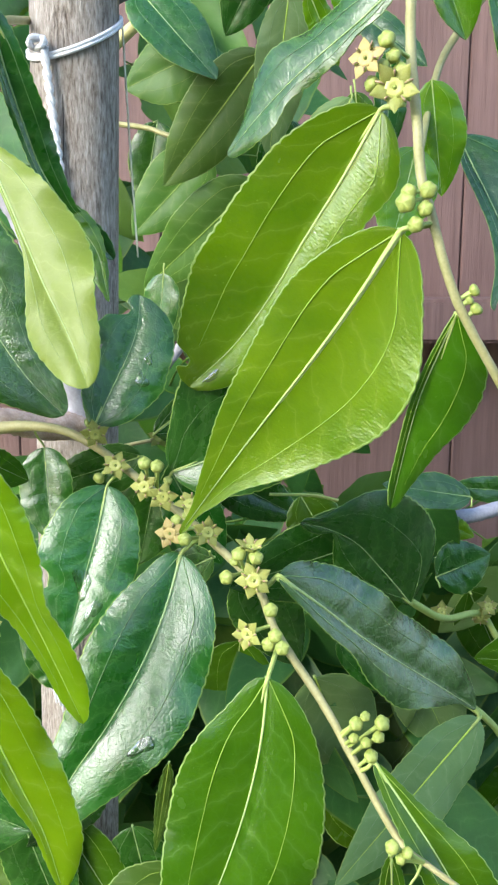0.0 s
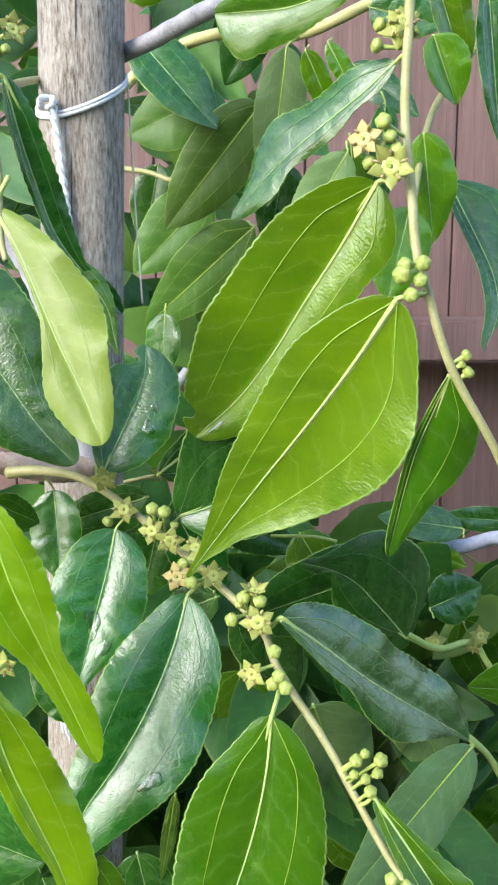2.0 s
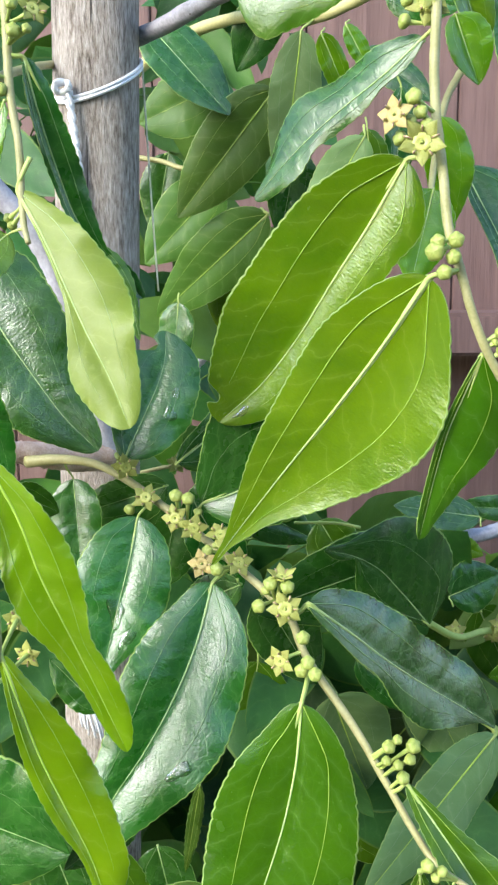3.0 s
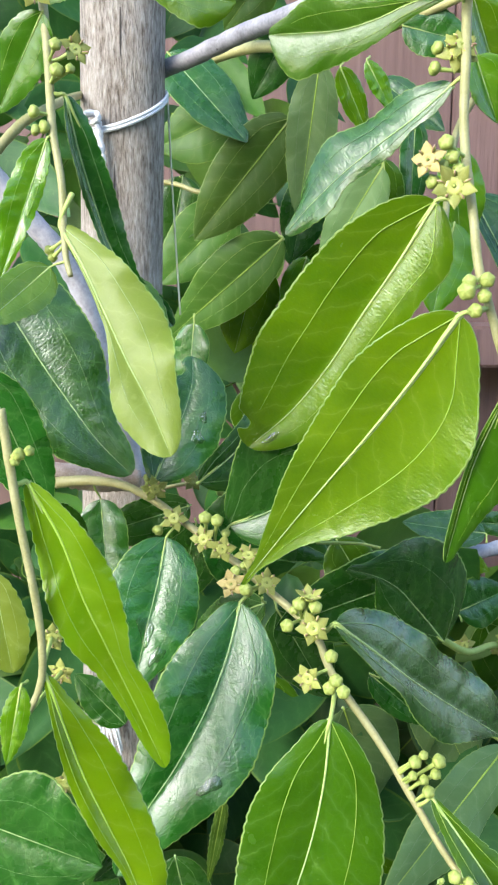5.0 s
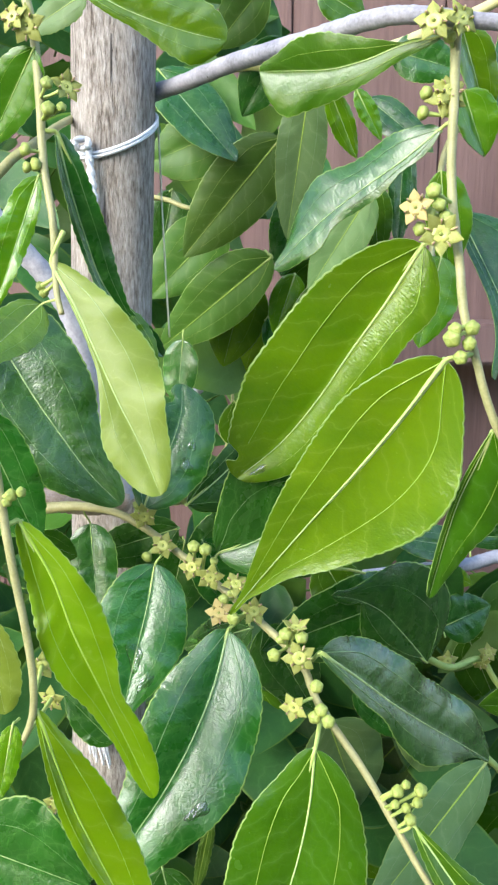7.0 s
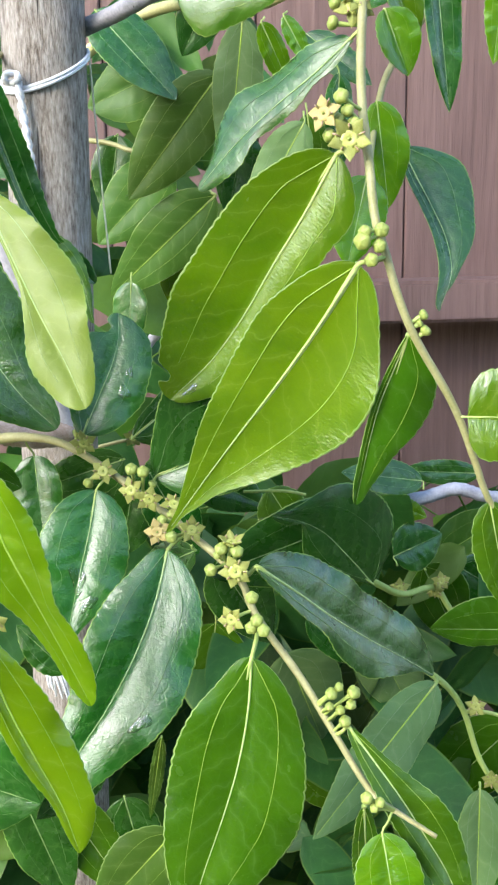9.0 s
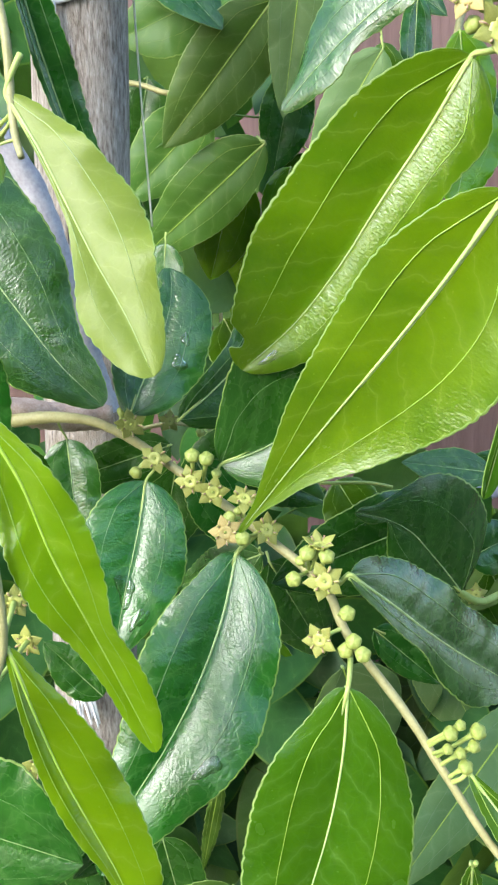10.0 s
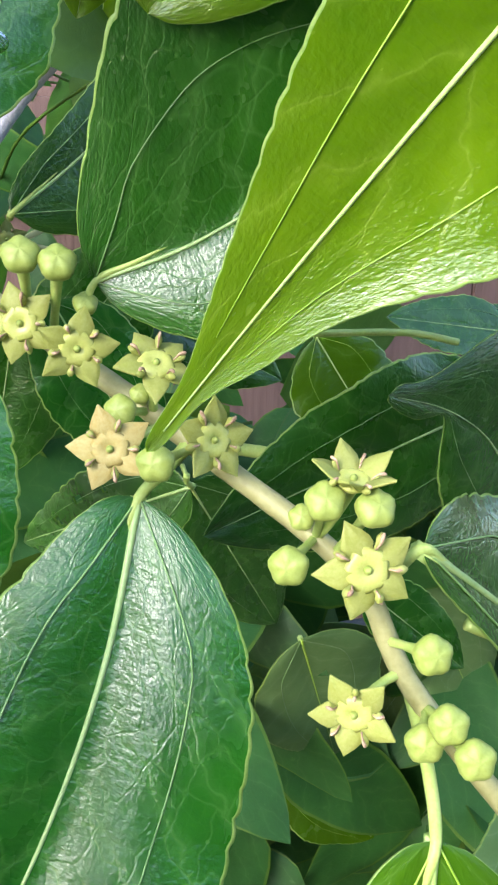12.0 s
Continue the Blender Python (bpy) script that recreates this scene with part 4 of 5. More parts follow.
stem(upper, [(-0.0601, 0.3300, 1.2534), (-0.0286, 0.3300, 1.2812), (-0.0026, 0.3150, 1.2882), (0.0201, 0.2900, 1.2818), (0.0407, 0.2750, 1.2872), (0.0626, 0.2620, 1.2946), (0.0716, 0.2600, 1.2995)], [0.00220, 0.00180, 0.00140], TWIG_OLD)
leaf(upper, (-0.0316, 0.3180, 1.2869), (-0.0049, 0.3020, 1.2555), 0.0120, 0.0113, DARK, (-0.0299, 0.3209, 1.2859), seed=40, fold=(10, 10), roll=-12)
leaf(upper, (-0.0095, 0.3150, 1.2667), (-0.0362, 0.3200, 1.2556), 0.0128, 0.0112, OLIVE, (-0.0093, 0.3158, 1.2701), seed=41, fold=(6, 10))
leaf(upper, (0.0096, 0.3000, 1.2632), (-0.0232, 0.3150, 1.2238), 0.0130, 0.0130, OLIVE, (0.0102, 0.2996, 1.2666), seed=42, fold=(8, 8))
leaf(upper, (-0.0085, 0.3350, 1.2367), (-0.0364, 0.3350, 1.2081), 0.0125, 0.0134, OLIVE, (-0.0111, 0.3285, 1.2459), seed=43)
leaf(upper, (0.0075, 0.3050, 1.2244), (-0.0328, 0.3350, 1.1886), 0.0113, 0.0129, OLIVE, (0.0053, 0.3071, 1.2263), seed=44)
leaf(upper, (0.0169, 0.2850, 1.2774), (0.0112, 0.2900, 1.2300), 0.0088, 0.0081, PALE, (0.0214, 0.2888, 1.2818), seed=45)
leaf(upper, (0.0331, 0.2620, 1.2438), (0.0162, 0.2700, 1.2143), 0.0083, 0.0080, PALE, (0.0330, 0.2635, 1.2470), seed=46, roll=10)
leaf(upper, (0.0257, 0.2500, 1.2707), (0.0333, 0.2500, 1.2571), 0.0032, 0.0029, YOUNG, (0.0270, 0.2528, 1.2723), seed=47)
leaf(upper, (0.0402, 0.3100, 1.2776), (0.0612, 0.3000, 1.2593), 0.0066, 0.0066, DARK, (0.0379, 0.3074, 1.2781), seed=48)
leaf(upper, (0.0466, 0.2800, 1.2603), (0.0457, 0.2800, 1.2276), 0.0062, 0.0054, DARK, (0.0452, 0.2798, 1.2635), seed=49, roll=-20)
leaf(upper, (0.0353, 0.2720, 1.2471), (0.0383, 0.2720, 1.2248), 0.0060, 0.0053, MID, (0.0349, 0.2729, 1.2505), seed=50)
leaf(upper, (0.0398, 0.2720, 1.2853), (0.0609, 0.2680, 1.2793), 0.0075, 0.0072, DARK, (0.0407, 0.2750, 1.2872), seed=51, roll=15)
leaf(upper, (0.0514, 0.2400, 1.2856), (0.0619, 0.2450, 1.2617), 0.0077, 0.0068, YOUNG, (0.0526, 0.2431, 1.2867), seed=52, fold=(10, 35))
leaf(upper, (-0.0234, 0.3100, 1.1951), (-0.0257, 0.3100, 1.1699), 0.0074, 0.0074, DARK, (-0.0232, 0.3111, 1.1984), seed=53, roll=25)
leaf(upper, (0.0107, 0.3100, 1.2963), (-0.0023, 0.3200, 1.2722), 0.0090, 0.0090, DARK, (0.0048, 0.3076, 1.2868), seed=54)
leaf(upper, (0.0213, 0.2700, 1.2731), (0.0308, 0.2750, 1.2545), 0.0042, 0.0045, YOUNG, (0.0225, 0.2726, 1.2750), seed=55)
leaf(upper, (-0.0206, 0.2500, 1.2995), (-0.0322, 0.2500, 1.2915), 0.0062, 0.0062, YOUNG, (-0.0183, 0.2524, 1.2985), seed=56)
leaf(upper, (0.0035, 0.2900, 1.3083), (-0.0124, 0.3100, 1.2924), 0.0092, 0.0092, OLIVE, (0.0042, 0.2916, 1.3053), seed=57)
leaf(upper, (0.0161, 0.2600, 1.2986), (0.0293, 0.2600, 1.2913), 0.0065, 0.0065, MID, (0.0183, 0.2623, 1.2970), seed=58)
leaf(upper, (0.0003, 0.3300, 1.2168), (-0.0081, 0.3400, 1.1814), 0.0123, 0.0123, YOUNG, (-0.0014, 0.3296, 1.2199), seed=59)
leaf(upper, (0.0151, 0.3500, 1.1986), (0.0019, 0.3600, 1.1647), 0.0117, 0.0117, YOUNG, (0.0137, 0.3488, 1.2016), seed=60)
leaf(upper, (0.0260, 0.3300, 1.2232), (0.0188, 0.3400, 1.1926), 0.0131, 0.0109, MID, (0.0232, 0.3300, 1.2253), seed=61)
leaf(upper, (0.0192, 0.3300, 1.2479), (0.0132, 0.3300, 1.2169), 0.0106, 0.0085, DARK, (0.0157, 0.3300, 1.2479), seed=62)
leaf(upper, (-0.0275, 0.3450, 1.2487), (-0.0334, 0.3450, 1.2187), 0.0110, 0.0088, DARK, (-0.0286, 0.3418, 1.2479), seed=63)
leaf(upper, (-0.0501, 0.2050, 1.2871), (-0.0119, 0.2050, 1.2728), 0.0091, 0.0069, YOUNG, None, seed=64, roll=8, fold=(6, 6), arch=0.0, curve=(12, 22, 21, 14), half=((65, 81, 88, 91, 89, 86, 69), (17, 23, 28, 32, 47, 63, 69)))
back = thing('leafy_twig', (0.0957, 0.2700, 1.2903), 'leafy twig hanging before the fence', 'twig')
stem(back, [(0.1063, 0.3000, 1.2977), (0.0847, 0.3000, 1.2871), (0.0682, 0.3000, 1.2659), (0.0610, 0.2900, 1.2504), (0.0520, 0.2600, 1.2279), (0.0456, 0.2400, 1.2179)], [0.00150, 0.00120, 0.00080], TWIG)
leaf(back, (0.0739, 0.3100, 1.2405), (0.0825, 0.2850, 1.1842), 0.0187, 0.0068, DARK, (0.0724, 0.3079, 1.2428), seed=65, roll=0, fold=(6, 30), arch=0.0, curve=(-30, -61, -83, -71), half=((168, 187, 168, 132, 95, 45, 12), (43, 59, 59, 65, 68, 68, 55)))
leaf(back, (0.0587, 0.2800, 1.2518), (0.0631, 0.2800, 1.2186), 0.0096, 0.0066, YOUNG, (0.0594, 0.2855, 1.2465), seed=66)
leaf(back, (0.0426, 0.2150, 1.2257), (0.0367, 0.2100, 1.2033), 0.0075, 0.0081, YOUNG, (0.0430, 0.2183, 1.2247), seed=67)
leaf(back, (0.0763, 0.2800, 1.2941), (0.0824, 0.2800, 1.2482), 0.0072, 0.0075, DARK, (0.0774, 0.2831, 1.2928), seed=68, fold=(15, 30))
leaf(back, (0.0487, 0.2250, 1.2670), (0.0552, 0.2250, 1.2508), 0.0076, 0.0070, YOUNG, (0.0486, 0.2264, 1.2638), seed=69, fold=(20, 30))
leaf(back, (0.0711, 0.2000, 1.2707), (0.0691, 0.2000, 1.2495), 0.0053, 0.0039, YOUNG, (0.0699, 0.2020, 1.2681), seed=70)
lower = thing('flowering_twig', (0.0150, 0.2760, 1.1060), 'back twig with dark leaves and pale yellow flowers', 'twig')
stem(lower, [(0.0150, 0.2760, 1.1060), (0.0300, 0.2520, 1.1110), (0.0447, 0.2400, 1.1091), (0.0641, 0.2580, 1.0926), (0.0818, 0.2780, 1.0853), (0.0915, 0.2800, 1.0723), (0.1226, 0.3000, 1.0396)], [0.00120, 0.00100], STALK)
stem(lower, [(0.0511, 0.2500, 1.0804), (0.0623, 0.2480, 1.0747), (0.0754, 0.2440, 1.0668), (0.0830, 0.2440, 1.0556), (0.0892, 0.2420, 1.0373), (0.1021, 0.2400, 1.0168)], [0.00120, 0.00100, 0.00090], STALK, name='side_stem')
stem(lower, [(0.0830, 0.2440, 1.0556), (0.0912, 0.2440, 1.0547), (0.1023, 0.2440, 1.0505)], [0.00070, 0.00060], STALK, name='side_stem')
leaf(lower, (0.0479, 0.2260, 1.1102), (0.0169, 0.2100, 1.1379), 0.0103, 0.0196, DARK, (0.0494, 0.2438, 1.1053), seed=71, roll=-2, fold=(4, 4), arch=0.01, curve=(17, 31, 42, 31), half=((32, 67, 93, 103, 87, 24, 23), (163, 192, 196, 189, 169, 129, 50)))
leaf(lower, (0.0457, 0.2380, 1.1266), (-0.0005, 0.2244, 1.1156), 0.0130, 0.0126, DARK, (0.0509, 0.2483, 1.1184), seed=72, roll=-12)
leaf(lower, (0.0647, 0.2700, 1.1013), (0.0830, 0.2750, 1.1072), 0.0092, 0.0088, DARK, (0.0657, 0.2683, 1.0984), seed=73)
leaf(lower, (0.0948, 0.3200, 1.0804), (0.1259, 0.3200, 1.0991), 0.0116, 0.0098, OLIVE, (0.0953, 0.3169, 1.0789), seed=74)
leaf(lower, (0.1024, 0.2500, 1.0812), (0.0725, 0.2500, 1.0831), 0.0065, 0.0126, MID, (0.1013, 0.2493, 1.0779), seed=75, roll=-15)
leaf(lower, (0.1142, 0.3300, 1.1127), (0.0806, 0.3300, 1.1152), 0.0056, 0.0056, DARK, (0.1126, 0.3273, 1.1111), seed=76)
leaf(lower, (0.0824, 0.3000, 1.1193), (0.0515, 0.3000, 1.1240), 0.0073, 0.0073, DARK, (0.0823, 0.2980, 1.1164), seed=77, roll=20)
leaf(lower, (0.0714, 0.3000, 1.1111), (0.0844, 0.3000, 1.1049), 0.0043, 0.0043, YOUNG, (0.0722, 0.2976, 1.1086), seed=78)
leaf(lower, (0.0708, 0.2350, 1.0716), (0.0269, 0.2050, 1.0405), 0.0108, 0.0091, PALE, (0.0725, 0.2448, 1.0690), seed=79, fold=(5, 5))
leaf(lower, (0.0830, 0.2250, 1.0393), (0.0800, 0.2150, 1.0012), 0.0084, 0.0080, PALE, (0.0840, 0.2284, 1.0394), seed=80, fold=(14, 14))
leaf(lower, (0.1253, 0.3000, 1.0163), (0.0895, 0.3100, 0.9711), 0.0167, 0.0191, MID, (0.1249, 0.3000, 1.0198), seed=81)
leaf(lower, (0.1227, 0.2800, 0.9960), (0.0979, 0.2800, 0.9447), 0.0159, 0.0182, DARK, (0.1227, 0.2815, 0.9992), seed=82)
leaf(lower, (0.0595, 0.2900, 1.0671), (0.0786, 0.2900, 1.0274), 0.0154, 0.0132, PALE, (0.0621, 0.2887, 1.0691), seed=83)
leaf(lower, (0.0643, 0.3100, 1.0371), (0.0279, 0.3200, 0.9847), 0.0239, 0.0263, PALE, (0.0670, 0.3084, 1.0386), seed=84)
leaf(lower, (0.0834, 0.3000, 1.0852), (0.1018, 0.3100, 1.0481), 0.0136, 0.0113, MID, (0.0835, 0.2965, 1.0848), seed=85)
leaf(lower, (0.0268, 0.2700, 1.0671), (0.0427, 0.2900, 1.0194), 0.0170, 0.0150, PALE, None, seed=86)
leaf(lower, (0.1001, 0.3100, 1.0805), (0.1246, 0.3100, 1.0647), 0.0115, 0.0115, DARK, (0.1001, 0.3071, 1.0786), seed=87)
leaf(lower, (0.0351, 0.3000, 1.0058), (0.0589, 0.3000, 0.9804), 0.0140, 0.0116, MID, (0.0373, 0.2976, 1.0071), seed=88)
leaf(lower, (0.0193, 0.2450, 1.1352), (0.0313, 0.2400, 1.1154), 0.0080, 0.0088, MID, None, seed=89)
leaf(lower, (0.0316, 0.2500, 1.0893), (0.0516, 0.2500, 1.0709), 0.0070, 0.0060, DARK, (0.0348, 0.2500, 1.0878), seed=90)
flower(lower, (0.0651, 0.2620, 1.0929), (-0.2, -1, 0.2), (0.0665, 0.2605, 1.0913))
flower(lower, (0.0833, 0.2750, 1.0892), (0.2, -1, 0.3), (0.0799, 0.2763, 1.0865))
flower(lower, (0.0815, 0.2770, 1.0847), (-0.3, -1, -0.3), (0.0818, 0.2780, 1.0853))
flower(lower, (0.0709, 0.2410, 1.0652), (-0.2, -1, -0.4), (0.0741, 0.2443, 1.0679))
flower(lower, (0.0857, 0.2400, 1.0595), (-0.2, -1, 0.3), (0.0854, 0.2440, 1.0555))
flower(lower, (0.0914, 0.2380, 1.0333), (0, -1, 0), (0.0912, 0.2416, 1.0336))
stem(lower, [(0.0095, 0.2140, 1.1439), (0.0203, 0.2150, 1.1433), (0.0266, 0.2150, 1.1420)], [0.00040, 0.00040, 0.00040], STALK, name='side_stem')
inner = thing('flowering_twig', (-0.0397, 0.3000, 1.1368), 'thin shaded twig with small flowers behind the main twig', 'twig')
stem(inner, [(-0.0410, 0.2900, 1.1385), (-0.0232, 0.2920, 1.1413), (-0.0091, 0.2950, 1.1375), (0.0033, 0.3000, 1.1343)], [0.00070, 0.00060], TWIG)
stem(inner, [(-0.0170, 0.3700, 1.1973), (-0.0110, 0.3700, 1.1877), (-0.0046, 0.3680, 1.1782), (0.0022, 0.3660, 1.1687), (0.0213, 0.3600, 1.1500)], [0.00080, 0.00070], TWIG, name='side_stem')
stem(inner, [(-0.0046, 0.3680, 1.1782), (-0.0032, 0.3650, 1.1640), (-0.0081, 0.3400, 1.1447), (-0.0232, 0.2920, 1.1413)], [0.00070, 0.00060], TWIG, name='side_stem')
flower(near, (-0.0559, 0.1900, 1.1289), (0.3, -1, 0.2), (-0.0530, 0.1572, 1.1320))
flower(near, (-0.0541, 0.1900, 1.1201), (-0.3, -1, -0.2), (-0.0566, 0.1564, 1.1253))
flower(dark, (-0.0556, 0.2000, 1.0850), (0.1, -1, 0.3), (-0.0525, 0.2000, 1.0788))
flower(inner, (-0.0240, 0.2860, 1.1433), (0, -1, 0.2), (-0.0252, 0.2917, 1.1413))
flower(inner, (-0.0047, 0.3620, 1.1794), (-0.2, -1, 0.2), (-0.0046, 0.3680, 1.1782))
bud(inner, (-0.0148, 0.2880, 1.1390), (0.18, -1.27, -0.04), (-0.0158, 0.2933, 1.1398), 0.0029)
bud(inner, (-0.0117, 0.2880, 1.1386), (0.26, -1.26, 0.06), (-0.0133, 0.2939, 1.1388), 0.0023)
leaf(inner, (-0.0216, 0.2460, 1.1525), (0.0147, 0.2620, 1.1822), 0.0099, 0.0147, DARK, (-0.0219, 0.2494, 1.1517), seed=91, roll=12, fold=(6, 6), arch=0.0, curve=(6, 4, 0, 2), half=((40, 50, 58, 69, 99, 90, 65), (88, 135, 147, 143, 114, 77, 44)))
leaf(inner, (0.0331, 0.3150, 1.2150), (0.0139, 0.3150, 1.1911), 0.0087, 0.0087, MID, (0.0313, 0.3175, 1.2133), seed=92)
leaf(inner, (0.0087, 0.3300, 1.2017), (0.0240, 0.3300, 1.1807), 0.0081, 0.0081, DARK, (0.0076, 0.3329, 1.2002), seed=93)
leaf(inner, (0.0175, 0.3200, 1.2182), (0.0102, 0.3200, 1.1955), 0.0064, 0.0064, YOUNG, (0.0157, 0.3227, 1.2171), seed=94)
leaf(inner, (0.0333, 0.3450, 1.2174), (0.0413, 0.3450, 1.1870), 0.0115, 0.0115, DARK, (0.0308, 0.3464, 1.2154), seed=95)
leaf(inner, (0.0411, 0.3200, 1.1911), (0.0256, 0.3200, 1.1689), 0.0087, 0.0087, DARK, (0.0398, 0.3224, 1.1890), seed=96)
leaf(inner, (0.0267, 0.3000, 1.1788), (0.0310, 0.3000, 1.1567), 0.0081, 0.0069, DARK, (0.0251, 0.3000, 1.1757), seed=97)
leaf(inner, (-0.0226, 0.2600, 1.1363), (-0.0283, 0.2600, 1.1095), 0.0109, 0.0109, DARK, (-0.0231, 0.2634, 1.1368), seed=98)
leaf(inner, (-0.0172, 0.2500, 1.1402), (-0.0031, 0.2500, 1.1129), 0.0089, 0.0089, DARK, None, seed=99)
leaf(inner, (-0.0197, 0.2620, 1.1255), (0.0012, 0.2620, 1.1494), 0.0095, 0.0095, DARK, (-0.0202, 0.2651, 1.1272), seed=100)
leaf(inner, (-0.0076, 0.2720, 1.1360), (0.0217, 0.2720, 1.1202), 0.0087, 0.0087, DARK, (-0.0083, 0.2754, 1.1364), seed=101)
leaf(inner, (0.0020, 0.2750, 1.1905), (0.0100, 0.2750, 1.1739), 0.0061, 0.0061, DARK, (0.0008, 0.2761, 1.1875), seed=102)
leaf(inner, (-0.0036, 0.3400, 1.1678), (0.0079, 0.3400, 1.1445), 0.0114, 0.0114, MID, (-0.0038, 0.3423, 1.1652), seed=103)
leaf(inner, (-0.0511, 0.2400, 1.0365), (-0.0298, 0.2350, 1.0009), 0.0097, 0.0093, MID, None, seed=104, fold=(10, 25))
leaf(inner, (-0.0127, 0.2000, 1.0500), (-0.0363, 0.2000, 1.0236), 0.0097, 0.0107, OLIVE, None, seed=105)
leaf(inner, (-0.0152, 0.2000, 1.0795), (-0.0197, 0.2050, 1.0509), 0.0022, 0.0019, OLIVE, None, seed=106)
leaf(inner, (0.0030, 0.2600, 1.1071), (0.0216, 0.2700, 1.0713), 0.0114, 0.0114, DARK, (0.0024, 0.2627, 1.1092), seed=107)
leaf(inner, (0.0025, 0.2800, 1.0752), (-0.0014, 0.2800, 1.0465), 0.0122, 0.0122, MID, (0.0025, 0.2811, 1.0785), seed=108)
bough = thing('branch', (-0.0420, 0.2500, 1.1468), 'smooth grey jujube branch with pale bark beside the stake', 'branch')
stem(bough, [(-0.0740, 0.2250, 1.2395), (-0.0645, 0.2280, 1.2272), (-0.0571, 0.2300, 1.2182), (-0.0512, 0.2330, 1.2061), (-0.0461, 0.2360, 1.1854), (-0.0420, 0.2380, 1.1670), (-0.0395, 0.2380, 1.1566)], [0.00300, 0.00260, 0.00300, 0.00360], BARK_PALE, rough=0.08)
stem(bough, [(-0.0395, 0.2380, 1.1566), (-0.0489, 0.2320, 1.1573), (-0.0573, 0.2260, 1.1599), (-0.0656, 0.2220, 1.1621), (-0.0786, 0.2150, 1.1663)], [0.00400, 0.00340, 0.00300, 0.00280], BARK_RED, rough=0.1, name='fork')
top = thing('branch', (-0.0310, 0.2620, 1.2714), 'grey branch reaching from the stake to the hanging twig', 'branch')
stem(top, [(-0.0392, 0.2720, 1.2695), (-0.0261, 0.2620, 1.2719), (-0.0086, 0.2400, 1.2749), (0.0070, 0.2150, 1.2754), (0.0188, 0.1960, 1.2759), (0.0247, 0.1880, 1.2752), (0.0340, 0.1860, 1.2744), (0.0482, 0.1850, 1.2732)], [0.00250, 0.00230, 0.00200, 0.00160], BARK, rough=0.06)
scar(top, (0.0050, 0.2166, 1.2748), (0.0036, -0.9576, -0.2879), (0.0156, -0.0250, 0.0005), (0.00102, 0.00039, 0.0002), SPECK, 'bark_speck', 0)
scar(top, (0.0097, 0.2093, 1.2746), (0.0085, -0.8784, -0.4779), (0.0118, -0.0190, 0.0005), (0.00033, 0.00029, 0.0002), SPECK, 'bark_speck', 1)
scar(top, (0.0168, 0.1977, 1.2755), (0.0050, -0.9820, -0.1886), (0.0118, -0.0190, 0.0005), (0.00111, 0.00022, 0.0002), SPECK, 'bark_speck', 2)
scar(top, (-0.0019, 0.2280, 1.2757), (-0.0013, -0.9707, 0.2404), (0.0156, -0.0250, 0.0005), (0.00079, 0.00031, 0.0002), SPECK, 'bark_speck', 3)
scar(top, (-0.0253, 0.2588, 1.2727), (0.0039, -0.9604, 0.2785), (0.0175, -0.0220, 0.0029), (0.00055, 0.00038, 0.0002), SPECK, 'bark_speck', 4)
scar(top, (0.0106, 0.2078, 1.2763), (-0.0062, -0.9445, 0.3284), (0.0118, -0.0190, 0.0005), (0.00102, 0.00023, 0.0002), SPECK, 'bark_speck', 5)
scar(top, (0.0048, 0.2171, 1.2762), (-0.0045, -0.9311, 0.3648), (0.0156, -0.0250, 0.0005), (0.00030, 0.00037, 0.0002), SPECK, 'bark_speck', 6)
scar(top, (-0.0148, 0.2461, 1.2745), (0.0016, -0.9606, 0.2778), (0.0175, -0.0220, 0.0029), (0.00118, 0.00037, 0.0002), SPECK, 'bark_speck', 7)
scar(top, (-0.0108, 0.2411, 1.2733), (-0.0013, -0.8457, -0.5337), (0.0175, -0.0220, 0.0029), (0.00079, 0.00034, 0.0002), SPECK, 'bark_speck', 8)
scar(top, (-0.0151, 0.2466, 1.2727), (-0.0031, -0.8584, -0.5130), (0.0175, -0.0220, 0.0029), (0.00092, 0.00039, 0.0002), SPECK, 'bark_speck', 9)
scar(top, (0.0151, 0.2005, 1.2761), (-0.0044, -0.9834, 0.1815), (0.0118, -0.0190, 0.0005), (0.00063, 0.00023, 0.0002), SPECK, 'bark_speck', 10)
scar(top, (-0.0181, 0.2504, 1.2744), (0.0037, -0.8968, 0.4424), (0.0175, -0.0220, 0.0029), (0.00057, 0.00032, 0.0002), SPECK, 'bark_speck', 11)
scar(top, (-0.0259, 0.2594, 1.2714), (-0.0033, -0.9737, -0.2277), (0.0175, -0.0220, 0.0029), (0.00060, 0.00026, 0.0002), SPECK, 'bark_speck', 12)
scar(top, (0.0125, 0.2047, 1.2757), (0.0002, -0.9999, -0.0107), (0.0118, -0.0190, 0.0005), (0.00058, 0.00030, 0.0002), SPECK, 'bark_speck', 13)
scar(top, (0.0083, 0.2113, 1.2764), (-0.0071, -0.8996, 0.4368), (0.0118, -0.0190, 0.0005), (0.00118, 0.00020, 0.0002), SPECK, 'bark_speck', 14)
scar(top, (0.0100, 0.2087, 1.2748), (0.0072, -0.9183, -0.3959), (0.0118, -0.0190, 0.0005), (0.00032, 0.00036, 0.0002), SPECK, 'bark_speck', 15)
scar(top, (-0.0070, 0.2355, 1.2747), (0.0001, -0.9932, -0.1168), (0.0156, -0.0250, 0.0005), (0.00031, 0.00021, 0.0002), SPECK, 'bark_speck', 16)
scar(top, (-0.0163, 0.2482, 1.2724), (-0.0037, -0.8486, -0.5290), (0.0175, -0.0220, 0.0029), (0.00048, 0.00035, 0.0002), SPECK, 'bark_speck', 17)
